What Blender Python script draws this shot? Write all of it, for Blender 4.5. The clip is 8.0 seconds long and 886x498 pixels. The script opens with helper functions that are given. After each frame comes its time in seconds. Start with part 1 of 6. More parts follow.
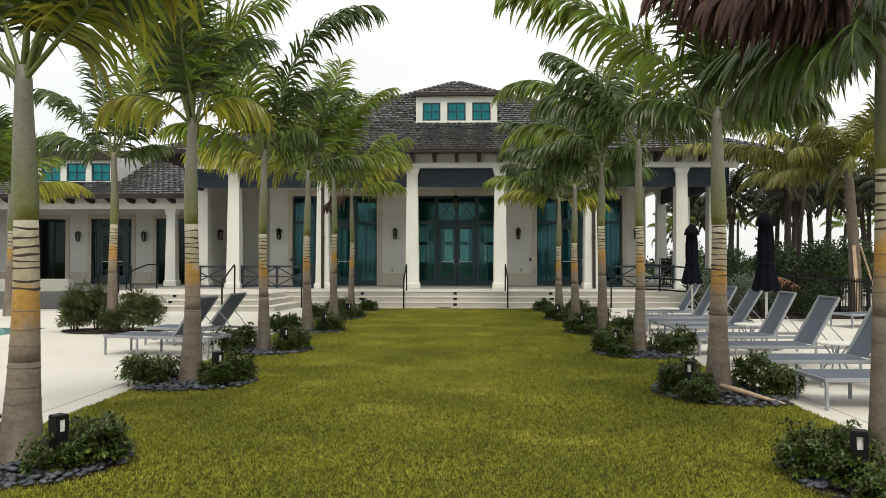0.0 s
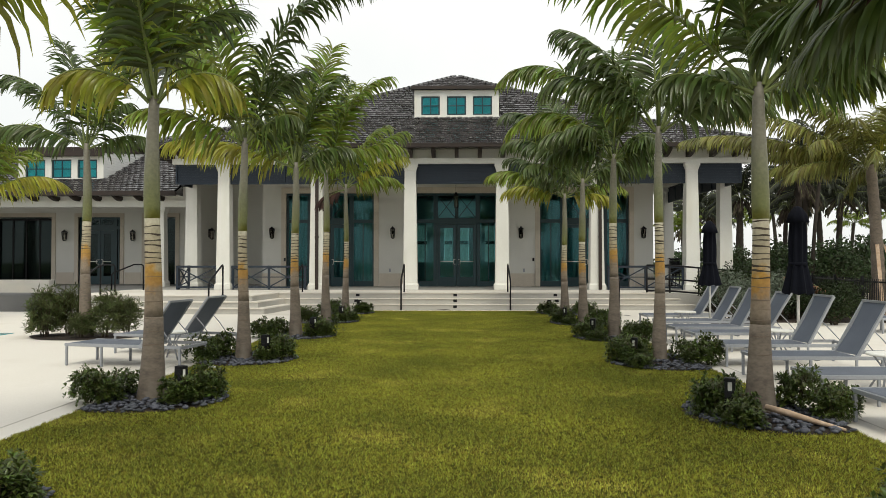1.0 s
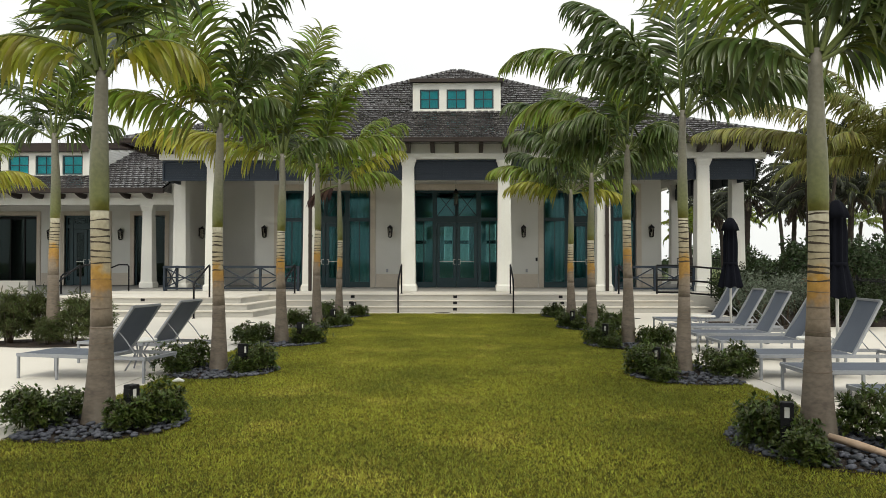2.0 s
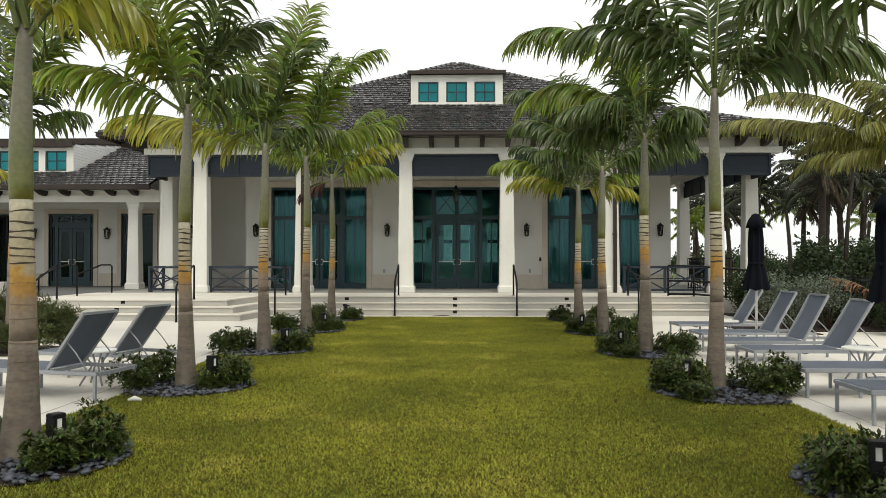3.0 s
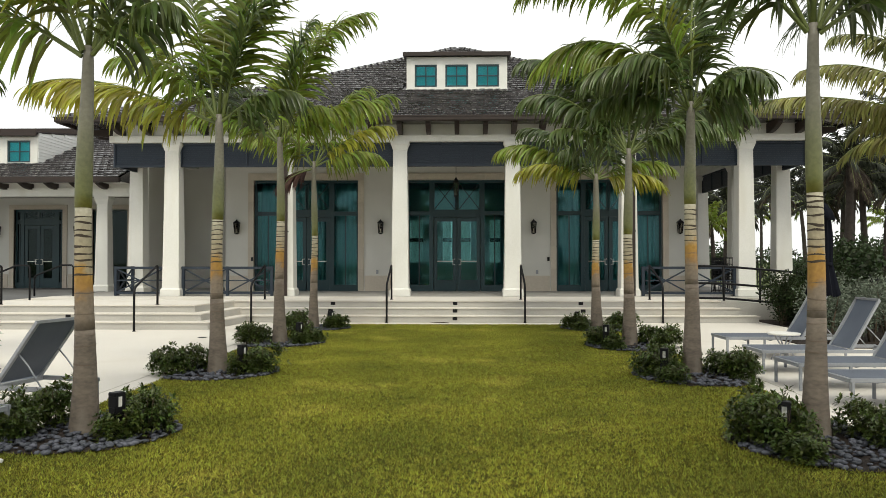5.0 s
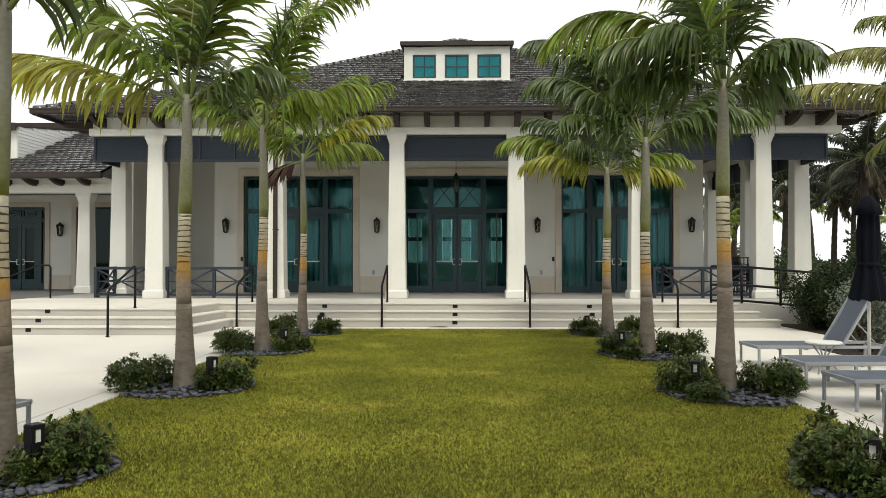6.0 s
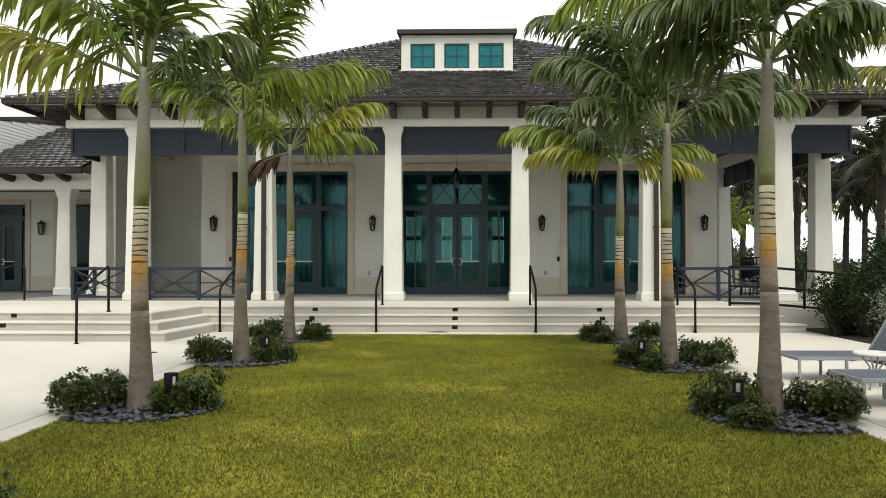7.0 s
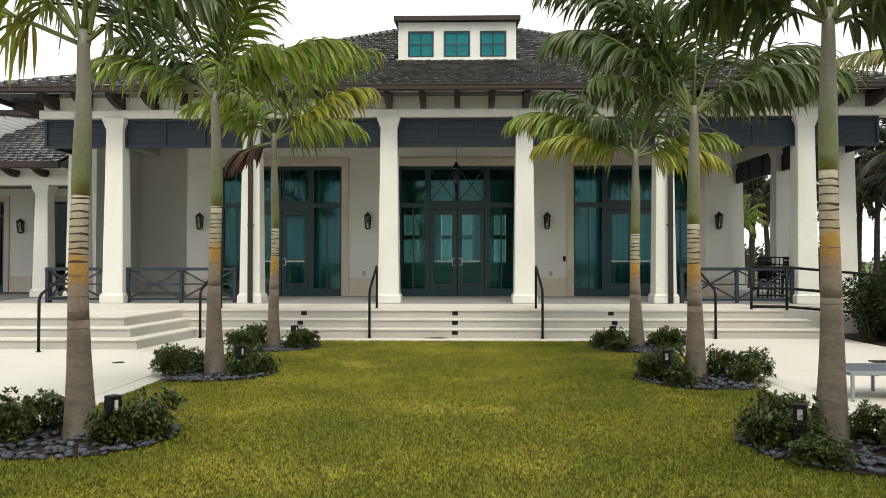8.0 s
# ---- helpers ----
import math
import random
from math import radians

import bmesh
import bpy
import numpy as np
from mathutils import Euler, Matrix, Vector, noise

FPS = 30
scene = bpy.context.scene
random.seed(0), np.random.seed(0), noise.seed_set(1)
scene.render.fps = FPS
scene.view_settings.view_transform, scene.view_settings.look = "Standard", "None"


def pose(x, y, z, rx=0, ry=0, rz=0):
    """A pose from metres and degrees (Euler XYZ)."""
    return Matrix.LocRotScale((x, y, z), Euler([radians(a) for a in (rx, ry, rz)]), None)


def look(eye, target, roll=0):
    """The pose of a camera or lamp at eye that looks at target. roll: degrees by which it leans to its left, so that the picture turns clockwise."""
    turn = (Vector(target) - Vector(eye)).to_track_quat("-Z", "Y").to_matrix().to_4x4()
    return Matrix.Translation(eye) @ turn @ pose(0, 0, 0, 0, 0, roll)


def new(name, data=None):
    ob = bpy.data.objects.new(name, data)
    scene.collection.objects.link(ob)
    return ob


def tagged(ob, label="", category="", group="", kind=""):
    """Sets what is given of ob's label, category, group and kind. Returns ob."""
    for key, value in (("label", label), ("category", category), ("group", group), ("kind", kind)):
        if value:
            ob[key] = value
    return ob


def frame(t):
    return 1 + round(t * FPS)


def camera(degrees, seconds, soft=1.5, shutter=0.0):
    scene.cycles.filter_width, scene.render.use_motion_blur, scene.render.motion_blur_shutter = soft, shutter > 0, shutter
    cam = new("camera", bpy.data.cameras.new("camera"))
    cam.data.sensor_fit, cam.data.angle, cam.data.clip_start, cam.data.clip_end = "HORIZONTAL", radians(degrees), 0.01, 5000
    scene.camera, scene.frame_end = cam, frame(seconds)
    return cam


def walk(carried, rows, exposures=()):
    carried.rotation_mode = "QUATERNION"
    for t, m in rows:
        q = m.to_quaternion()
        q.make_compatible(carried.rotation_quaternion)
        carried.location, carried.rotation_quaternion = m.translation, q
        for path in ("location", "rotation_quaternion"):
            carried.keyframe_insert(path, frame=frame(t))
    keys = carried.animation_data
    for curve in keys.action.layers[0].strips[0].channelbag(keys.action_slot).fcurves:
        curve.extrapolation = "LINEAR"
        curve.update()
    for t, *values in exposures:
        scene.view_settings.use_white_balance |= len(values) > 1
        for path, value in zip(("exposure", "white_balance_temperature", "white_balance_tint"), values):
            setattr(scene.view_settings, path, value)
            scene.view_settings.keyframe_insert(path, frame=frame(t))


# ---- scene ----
cam = camera(62.0, 8.0, soft=0.85)
# straight dolly along the lawn towards the door, level gaze
GLIDE = [(0.0, 0.0), (0.5, 0.0608), (1.0, 0.1226), (1.5, 0.1829), (3.0, 0.3726), (3.5, 0.4354), (4.0, 0.4979),
         (4.5, 0.56), (6.0, 0.7469), (6.5, 0.8097), (7.0, 0.8732), (7.5, 0.9365), (8.0, 1.0)]
walk(cam, [(t, pose(0.155 - 0.0645 * s, 9.8 * s, 1.517 + 0.003 * s, 91.014, 0.014, 1.342)) for t, s in GLIDE],
     exposures=[(0.0, 0.26, 6550, 7), (8.0, 0.545, 6550, 7)])

# ---- light: bright thin overcast, veiled high sun behind the viewer ----
world = bpy.data.worlds.new("overcast_sky")
scene.world = world
world.use_nodes = True
wn, wl = world.node_tree.nodes, world.node_tree.links
wn.clear()
w_out = wn.new("ShaderNodeOutputWorld")
w_bg = wn.new("ShaderNodeBackground")
w_sky = wn.new("ShaderNodeTexSky")
w_sky.sky_type = "NISHITA"
w_sky.sun_disc = False
w_sky.sun_elevation = radians(55)
w_sky.sun_rotation = radians(172)
w_sky.dust_density = 3.0
w_dim = wn.new("ShaderNodeVectorMath")
w_dim.operation = "SCALE"
w_dim.inputs[3].default_value = 0.09
w_co = wn.new("ShaderNodeTexCoord")
w_noise = wn.new("ShaderNodeTexNoise")
w_noise.inputs["Scale"].default_value = 1.6
w_noise.inputs["Detail"].default_value = 5.0
w_ramp = wn.new("ShaderNodeValToRGB")
w_ramp.color_ramp.elements[0].position, w_ramp.color_ramp.elements[0].color = 0.3, (0.78, 0.80, 0.81, 1)
w_ramp.color_ramp.elements[1].position, w_ramp.color_ramp.elements[1].color = 0.62, (0.98, 0.965, 0.935, 1)
w_mix = wn.new("ShaderNodeMix")
w_mix.data_type = "RGBA"
w_mix.inputs[0].default_value = 0.86
wl.new(w_co.outputs["Generated"], w_noise.inputs["Vector"])
wl.new(w_noise.outputs["Fac"], w_ramp.inputs["Fac"])
wl.new(w_sky.outputs["Color"], w_dim.inputs[0])
wl.new(w_dim.outputs["Vector"], w_mix.inputs[6])
wl.new(w_ramp.outputs["Color"], w_mix.inputs[7])
wl.new(w_mix.outputs[2], w_bg.inputs["Color"])
wl.new(w_bg.outputs["Background"], w_out.inputs["Surface"])
w_bg.inputs["Strength"].default_value = 1.0

sun_data = bpy.data.lights.new("sun", "SUN")
sun_data.energy = 1.45
sun_data.angle = radians(22)
sun_data.color = (0.97, 0.93, 0.79)
sun = new("sun", sun_data)
SUN_FROM = Vector((math.sin(radians(172)) * math.cos(radians(55)), math.cos(radians(172)) * math.cos(radians(55)), math.sin(radians(55))))
sun.matrix_world = look(SUN_FROM * 60, (0, 0, 0))


# ---- materials ----
def material(name, color, color2=None, rough=0.7, metal=0.0, fine=30.0, broad=1.2, bump=0.15, bump_scale=None, depth=0.01,
             per_piece=0.0, island=False, spec=0.4, stretch=None, transmit=0.0, stain=None):
    """A surface with variation at two scales; per_piece shifts the value of each object or island."""
    m = bpy.data.materials.new(name)
    m.use_nodes = True
    nt = m.node_tree
    n, l = nt.nodes, nt.links
    b = n["Principled BSDF"]
    color2 = color2 or tuple(c * 0.8 for c in color)
    co = n.new("ShaderNodeTexCoord")
    src = co.outputs["Object"]
    if stretch:
        mp = n.new("ShaderNodeMapping")
        mp.inputs["Scale"].default_value = stretch
        l.new(src, mp.inputs["Vector"])
        src = mp.outputs["Vector"]
    a = n.new("ShaderNodeTexNoise")
    a.inputs["Scale"].default_value, a.inputs["Detail"].default_value = broad, 4
    f = n.new("ShaderNodeTexNoise")
    f.inputs["Scale"].default_value, f.inputs["Detail"].default_value = fine, 3
    l.new(src, a.inputs["Vector"])
    l.new(src, f.inputs["Vector"])
    ad = n.new("ShaderNodeMath")
    ad.operation = "MULTIPLY_ADD"
    ad.inputs[1].default_value = 0.55
    half = n.new("ShaderNodeMath")
    half.operation = "MULTIPLY"
    half.inputs[1].default_value = 0.45
    l.new(f.outputs["Fac"], half.inputs[0])
    l.new(a.outputs["Fac"], ad.inputs[0])
    l.new(half.outputs[0], ad.inputs[2])
    rp = n.new("ShaderNodeValToRGB")
    rp.color_ramp.elements[0].position, rp.color_ramp.elements[0].color = 0.36, (*color2, 1)
    rp.color_ramp.elements[1].position, rp.color_ramp.elements[1].color = 0.64, (*color, 1)
    l.new(ad.outputs[0], rp.inputs["Fac"])
    col = rp.outputs["Color"]
    if stain:
        st = n.new("ShaderNodeTexNoise")
        st.inputs["Scale"].default_value, st.inputs["Detail"].default_value = stain[1], 6
        sm = n.new("ShaderNodeMapping")
        sm.inputs["Scale"].default_value = stain[2]
        l.new(co.outputs["Object"], sm.inputs["Vector"])
        l.new(sm.outputs["Vector"], st.inputs["Vector"])
        sr = n.new("ShaderNodeValToRGB")
        sr.color_ramp.elements[0].position, sr.color_ramp.elements[0].color = 0.55, (0, 0, 0, 1)
        sr.color_ramp.elements[1].position, sr.color_ramp.elements[1].color = 0.75, (1, 1, 1, 1)
        l.new(st.outputs["Fac"], sr.inputs["Fac"])
        sx = n.new("ShaderNodeMix")
        sx.data_type = "RGBA"
        sx.inputs[7].default_value = (*stain[0], 1)
        l.new(sr.outputs["Color"], sx.inputs[0])
        l.new(col, sx.inputs[6])
        col = sx.outputs[2]
    if per_piece:
        hsv = n.new("ShaderNodeHueSaturation")
        rg = n.new("ShaderNodeMapRange")
        rg.inputs["To Min"].default_value, rg.inputs["To Max"].default_value = 1 - per_piece, 1 + per_piece
        rnd = n.new("ShaderNodeNewGeometry").outputs["Random Per Island"] if island else n.new("ShaderNodeObjectInfo").outputs["Random"]
        l.new(rnd, rg.inputs["Value"])
        l.new(rg.outputs["Result"], hsv.inputs["Value"])
        hu = n.new("ShaderNodeMapRange")
        hu.inputs["To Min"].default_value, hu.inputs["To Max"].default_value = 0.5 - per_piece * 0.06, 0.5 + per_piece * 0.06
        l.new(rnd, hu.inputs["Value"])
        l.new(hu.outputs["Result"], hsv.inputs["Hue"])
        l.new(col, hsv.inputs["Color"])
        col = hsv.outputs["Color"]
    l.new(col, b.inputs["Base Color"])
    b.inputs["Roughness"].default_value = rough
    b.inputs["Metallic"].default_value = metal
    b.inputs["Specular IOR Level"].default_value = spec
    if transmit:
        tr = n.new("ShaderNodeBsdfTranslucent")
        l.new(col, tr.inputs["Color"])
        mx = n.new("ShaderNodeMixShader")
        mx.inputs[0].default_value = transmit
        l.new(b.outputs[0], mx.inputs[1])
        l.new(tr.outputs[0], mx.inputs[2])
        l.new(mx.outputs[0], n["Material Output"].inputs["Surface"])
    if bump:
        bp = n.new("ShaderNodeBump")
        bp.inputs["Strength"].default_value, bp.inputs["Distance"].default_value = bump, depth
        h = f
        if bump_scale:
            h = n.new("ShaderNodeTexNoise")
            h.inputs["Scale"].default_value, h.inputs["Detail"].default_value = bump_scale, 4
            l.new(src, h.inputs["Vector"])
        l.new(h.outputs["Fac"], bp.inputs["Height"])
        l.new(bp.outputs["Normal"], b.inputs["Normal"])
    return m


def graded(name, stops, rough=0.7, wobble=0.25, scale=5.0, bump=0.25):
    """Colour that changes from the foot to the top of a part, as on a palm stem, broken up by noise."""
    m = bpy.data.materials.new(name)
    m.use_nodes = True
    n, l = m.node_tree.nodes, m.node_tree.links
    b = n["Principled BSDF"]
    co = n.new("ShaderNodeTexCoord")
    sep = n.new("ShaderNodeAttribute")
    sep.attribute_name = "rise"
    nz = n.new("ShaderNodeTexNoise")
    nz.inputs["Scale"].default_value, nz.inputs["Detail"].default_value = scale, 5
    l.new(co.outputs["Object"], nz.inputs["Vector"])
    sub = n.new("ShaderNodeMath")
    sub.operation = "SUBTRACT"
    sub.inputs[1].default_value = 0.5
    l.new(nz.outputs["Fac"], sub.inputs[0])
    ma = n.new("ShaderNodeMath")
    ma.operation = "MULTIPLY_ADD"
    ma.inputs[1].default_value = wobble
    l.new(sub.outputs[0], ma.inputs[0])
    l.new(sep.outputs["Fac"], ma.inputs[2])
    rp = n.new("ShaderNodeValToRGB")
    e = rp.color_ramp.elements
    while len(e) < len(stops):
        e.new(0.5)
    for el, (u, c) in zip(e, stops):
        el.position, el.color = u, (*c, 1)
    l.new(ma.outputs[0], rp.inputs["Fac"])
    fi = n.new("ShaderNodeTexNoise")
    fi.inputs["Scale"].default_value, fi.inputs["Detail"].default_value = 28, 4
    l.new(co.outputs["Object"], fi.inputs["Vector"])
    rg = n.new("ShaderNodeMapRange")
    rg.inputs["To Min"].default_value, rg.inputs["To Max"].default_value = 0.6, 1.4
    l.new(fi.outputs["Fac"], rg.inputs["Value"])
    hs = n.new("ShaderNodeHueSaturation")
    l.new(rp.outputs["Color"], hs.inputs["Color"])
    l.new(rg.outputs["Result"], hs.inputs["Value"])
    l.new(hs.outputs["Color"], b.inputs["Base Color"])
    b.inputs["Roughness"].default_value = rough
    bp = n.new("ShaderNodeBump")
    bp.inputs["Strength"].default_value, bp.inputs["Distance"].default_value = bump, 0.01
    l.new(fi.outputs["Fac"], bp.inputs["Height"])
    l.new(bp.outputs["Normal"], b.inputs["Normal"])
    return m


def glass(name, tint, rough=0.02, sheen=(0.34, 0.60, 0.62), ior=1.6):
    m = bpy.data.materials.new(name)
    m.use_nodes = True
    n, l = m.node_tree.nodes, m.node_tree.links
    n.remove(n["Principled BSDF"])
    tr = n.new("ShaderNodeBsdfTransparent")
    tr.inputs["Color"].default_value = (*tint, 1)
    gl = n.new("ShaderNodeBsdfGlossy")
    gl.inputs["Roughness"].default_value = rough
    gl.inputs["Color"].default_value = (*sheen, 1)
    fr = n.new("ShaderNodeFresnel")
    fr.inputs["IOR"].default_value = ior
    mx = n.new("ShaderNodeMixShader")
    l.new(fr.outputs[0], mx.inputs[0])
    l.new(tr.outputs[0], mx.inputs[1])
    l.new(gl.outputs[0], mx.inputs[2])
    l.new(mx.outputs[0], n["Material Output"].inputs["Surface"])
    return m


M_STUCCO = material("white_stucco", (0.70, 0.69, 0.65), (0.63, 0.62, 0.58), 0.85, fine=60, broad=0.7, bump=0.25, bump_scale=140, depth=0.004)
M_TRIM = material("white_paint", (0.735, 0.725, 0.685), (0.665, 0.655, 0.615), 0.6, fine=25, broad=0.9, bump=0.06,
                  stain=((0.62, 0.60, 0.54), 1.4, (1.0, 1.0, 0.25)))
M_STONE = material("cream_limestone", (0.62, 0.555, 0.47), (0.53, 0.47, 0.39), 0.8, fine=22, broad=2.0, bump=0.2, per_piece=0.06)
M_PATIO = material("cream_patio", (0.70, 0.66, 0.60), (0.63, 0.59, 0.53), 0.8, fine=45, broad=0.35, bump=0.15, bump_scale=160, depth=0.003,
                   stain=((0.58, 0.53, 0.46), 0.5, (1, 1, 1)), per_piece=0.015)
M_JOINT = material("patio_joint", (0.52, 0.485, 0.43), (0.44, 0.41, 0.36), 0.9, bump=0.1)
M_STEP = material("pale_step_stone", (0.47, 0.455, 0.425), (0.40, 0.385, 0.355), 0.8, fine=35, broad=0.8, bump=0.15,
                  stain=((0.52, 0.48, 0.42), 1.1, (0.5, 1, 1)))
M_SHINGLE = material("brown_roof_tile", (0.060, 0.054, 0.058), (0.016, 0.014, 0.016), 0.25, spec=1.0, fine=18, broad=1.5, bump=0.3, per_piece=0.45)
M_SHINGLE_FAR = material("brown_roof_tile_rest", (0.060, 0.054, 0.058), (0.016, 0.014, 0.016), 0.25, spec=1.0, fine=18, broad=1.5, bump=0.3, per_piece=0.45, island=True)
M_BROWN = material("dark_brown_timber", (0.034, 0.021, 0.016), (0.02, 0.013, 0.011), 0.55, fine=14, broad=2, bump=0.2, stretch=(1, 6, 6))
M_SOFFIT = material("brown_soffit_boards", (0.11, 0.075, 0.05), (0.07, 0.048, 0.034), 0.6, fine=14, broad=2, bump=0.2, stretch=(1, 6, 6))
M_NAVY = material("navy_metal", (0.020, 0.030, 0.047), (0.014, 0.022, 0.035), 0.55, fine=30, broad=1, bump=0.04)
M_BLACK = material("black_metal", (0.010, 0.010, 0.012), (0.006, 0.006, 0.007), 0.5, spec=0.2, fine=30, broad=2, bump=0.03)
M_TEAL = material("dark_teal_frame", (0.022, 0.055, 0.066), (0.017, 0.044, 0.053), 0.4, fine=20, broad=1, bump=0.03)
M_GLASS = glass("green_glass", (0.54, 0.86, 0.87), 0.05)
M_GLASS_DARK = glass("dark_glass", (0.30, 0.36, 0.36), 0.02, (0.4, 0.5, 0.5), 1.45)
M_GLASS_TEAL = glass("teal_glass", (0.36, 0.9, 0.95))
M_GLASS_LAMP = glass("lantern_glass", (0.75, 0.72, 0.66), 0.02, (0.8, 0.8, 0.78), 1.45)
M_ALU = material("silver_powder_coat", (0.34, 0.355, 0.38), (0.29, 0.30, 0.325), 0.4, 0.25, bump=0.03, fine=40)
M_SLING = material("grey_blue_sling", (0.105, 0.122, 0.158), (0.08, 0.094, 0.124), 0.6, fine=160, broad=2.5, bump=0.3, bump_scale=260, depth=0.003)
M_TABLE = material("white_table_top", (0.78, 0.77, 0.73), (0.70, 0.69, 0.65), 0.5, bump=0.04)
M_UMBRELLA = material("navy_canvas", (0.0045, 0.0055, 0.010), (0.003, 0.0035, 0.007), 0.95, spec=0.15, fine=80, broad=4, bump=0.3)
M_INTERIOR = material("interior_plaster", (0.52, 0.58, 0.57), (0.42, 0.48, 0.47), 0.9, bump=0.05)
M_INT_FLOOR = material("interior_floor", (0.24, 0.25, 0.24), (0.18, 0.19, 0.18), 0.6, bump=0.03)
M_SOIL = material("dark_mulch", (0.045, 0.030, 0.022), (0.02, 0.014, 0.01), 0.95, fine=60, broad=5, bump=0.8, bump_scale=70, depth=0.03)
M_PEBBLE = material("grey_pebble", (0.10, 0.105, 0.125), (0.045, 0.05, 0.062), 0.55, fine=30, broad=6, bump=0.1, per_piece=0.4, island=True)
M_EARTH = material("lawn_soil", (0.085, 0.088, 0.015), (0.045, 0.048, 0.009), 0.95, spec=0.05, fine=40, broad=1.0, bump=0.6, bump_scale=120, depth=0.02)
M_GRASS = material("grass_blades", (0.37, 0.35, 0.047), (0.175, 0.184, 0.026), 0.6, fine=25, broad=0.7, bump=0, per_piece=0.62, island=True, transmit=0.25, spec=0.2,
                   stain=((0.47, 0.405, 0.078), 0.9, (1, 1, 1)))
M_FAR_GRASS = material("far_lawn", (0.11, 0.14, 0.035), (0.07, 0.095, 0.02), 0.9, fine=3, broad=0.08, bump=0.3)
M_WATER = material("pool_water", (0.02, 0.35, 0.38), (0.015, 0.28, 0.32), 0.06, fine=6, broad=1, bump=0.15, bump_scale=3, depth=0.02, spec=0.5)
M_LEAF = material("shrub_leaf", (0.105, 0.135, 0.026), (0.036, 0.058, 0.012), 0.36, fine=20, broad=2, bump=0, per_piece=0.5, island=True, transmit=0.2)
M_LEAF_FEATHER = material("feathery_leaf", (0.13, 0.15, 0.045), (0.05, 0.066, 0.022), 0.5, fine=20, broad=2, bump=0, per_piece=0.5, island=True, transmit=0.25)
M_LEAF_DARK = material("dark_bush_leaf", (0.030, 0.044, 0.012), (0.010, 0.017, 0.005), 0.6, spec=0.2, fine=20, broad=2, bump=0, per_piece=0.5, island=True, transmit=0.12)
M_LEAF_GREY = material("grey_green_leaf", (0.15, 0.175, 0.13), (0.07, 0.09, 0.06), 0.6, fine=20, broad=2, bump=0, per_piece=0.4, island=True, transmit=0.2)
M_LEAF_FAR = material("far_leaf", (0.045, 0.070, 0.022), (0.02, 0.035, 0.012), 0.6, fine=6, broad=1, bump=0, per_piece=0.5, island=True, transmit=0.25)
M_TWIG = material("twig", (0.10, 0.075, 0.05), (0.06, 0.045, 0.03), 0.9, bump=0.2)
M_FROND = material("palm_frond", (0.27, 0.32, 0.045), (0.12, 0.175, 0.028), 0.28, fine=5, broad=0.9, bump=0, per_piece=0.48, island=True, transmit=0.55, spec=0.45)
# darker copy of the frond green, with the crown's shade put into its colour
M_FROND_SHADED = material("palm_frond_shaded", (0.11, 0.148, 0.036), (0.044, 0.07, 0.018), 0.3, fine=5, broad=0.9, bump=0, per_piece=0.35, island=True, transmit=0.4, spec=0.45)
M_FROND_GOLD = material("palm_frond_yellowing", (0.40, 0.365, 0.045), (0.20, 0.235, 0.03), 0.3, fine=5, broad=0.8, bump=0, per_piece=0.3, island=True, transmit=0.5, spec=0.45)
M_FROND_DEAD = material("dead_frond", (0.075, 0.032, 0.024), (0.035, 0.016, 0.014), 0.75, fine=8, broad=2, bump=0.1, per_piece=0.4, island=True, transmit=0.15)
M_FROND_FAR = material("dark_date_frond", (0.030, 0.036, 0.020), (0.015, 0.018, 0.010), 0.6, fine=5, broad=0.9, bump=0, per_piece=0.4, island=True, transmit=0.15)
M_FROND_HUSK = material("dry_husk", (0.075, 0.058, 0.042), (0.04, 0.03, 0.022), 0.9, fine=5, broad=0.9, bump=0, per_piece=0.4, island=True)
M_FROND_OLIVE = material("olive_coconut_frond", (0.24, 0.225, 0.05), (0.10, 0.115, 0.026), 0.45, fine=5, broad=0.8, bump=0, per_piece=0.4, island=True, transmit=0.3)
M_STALK = material("frond_stalk", (0.16, 0.19, 0.055), (0.10, 0.13, 0.035), 0.45, fine=10, broad=2, bump=0.05)
M_TRUNK = material("grey_palm_trunk", (0.215, 0.175, 0.138), (0.12, 0.098, 0.078), 0.85, fine=14, broad=3, bump=0.15, stretch=(1.5, 1.5, 3), stain=((0.27, 0.235, 0.19), 3, (1, 1, 0.4)))
M_STEM = graded("ringed_palm_stem", ((0.0, (0.215, 0.175, 0.138)), (0.22, (0.235, 0.18, 0.125)), (0.32, (0.34, 0.185, 0.05)), (0.47, (0.40, 0.225, 0.045)), (0.56, (0.36, 0.30, 0.195)), (1.0, (0.39, 0.36, 0.27))), 0.8, 0.45, 6.0)
M_RING = material("dark_leaf_scar", (0.075, 0.056, 0.04), (0.035, 0.027, 0.02), 0.9, bump=0.2)
M_SHAFT = graded("palm_crownshaft", ((0.0, (0.22, 0.21, 0.045)), (0.08, (0.125, 0.135, 0.04)), (0.3, (0.125, 0.13, 0.062)), (0.55, (0.165, 0.158, 0.115)), (1.0, (0.175, 0.16, 0.13))), 0.5, 0.25, 2.0, 0.08)
M_RING_FAINT = material("faint_leaf_scar", (0.18, 0.135, 0.10), (0.13, 0.10, 0.075), 0.9, bump=0.2)
M_FAR_TRUNK = material("dark_palm_trunk", (0.048, 0.038, 0.031), (0.025, 0.02, 0.017), 0.95, fine=14, broad=4, bump=0.6, depth=0.04)
M_DEAD_STICK = material("bleached_stick", (0.58, 0.44, 0.32), (0.42, 0.28, 0.18), 0.7, fine=12, broad=3, bump=0.2)
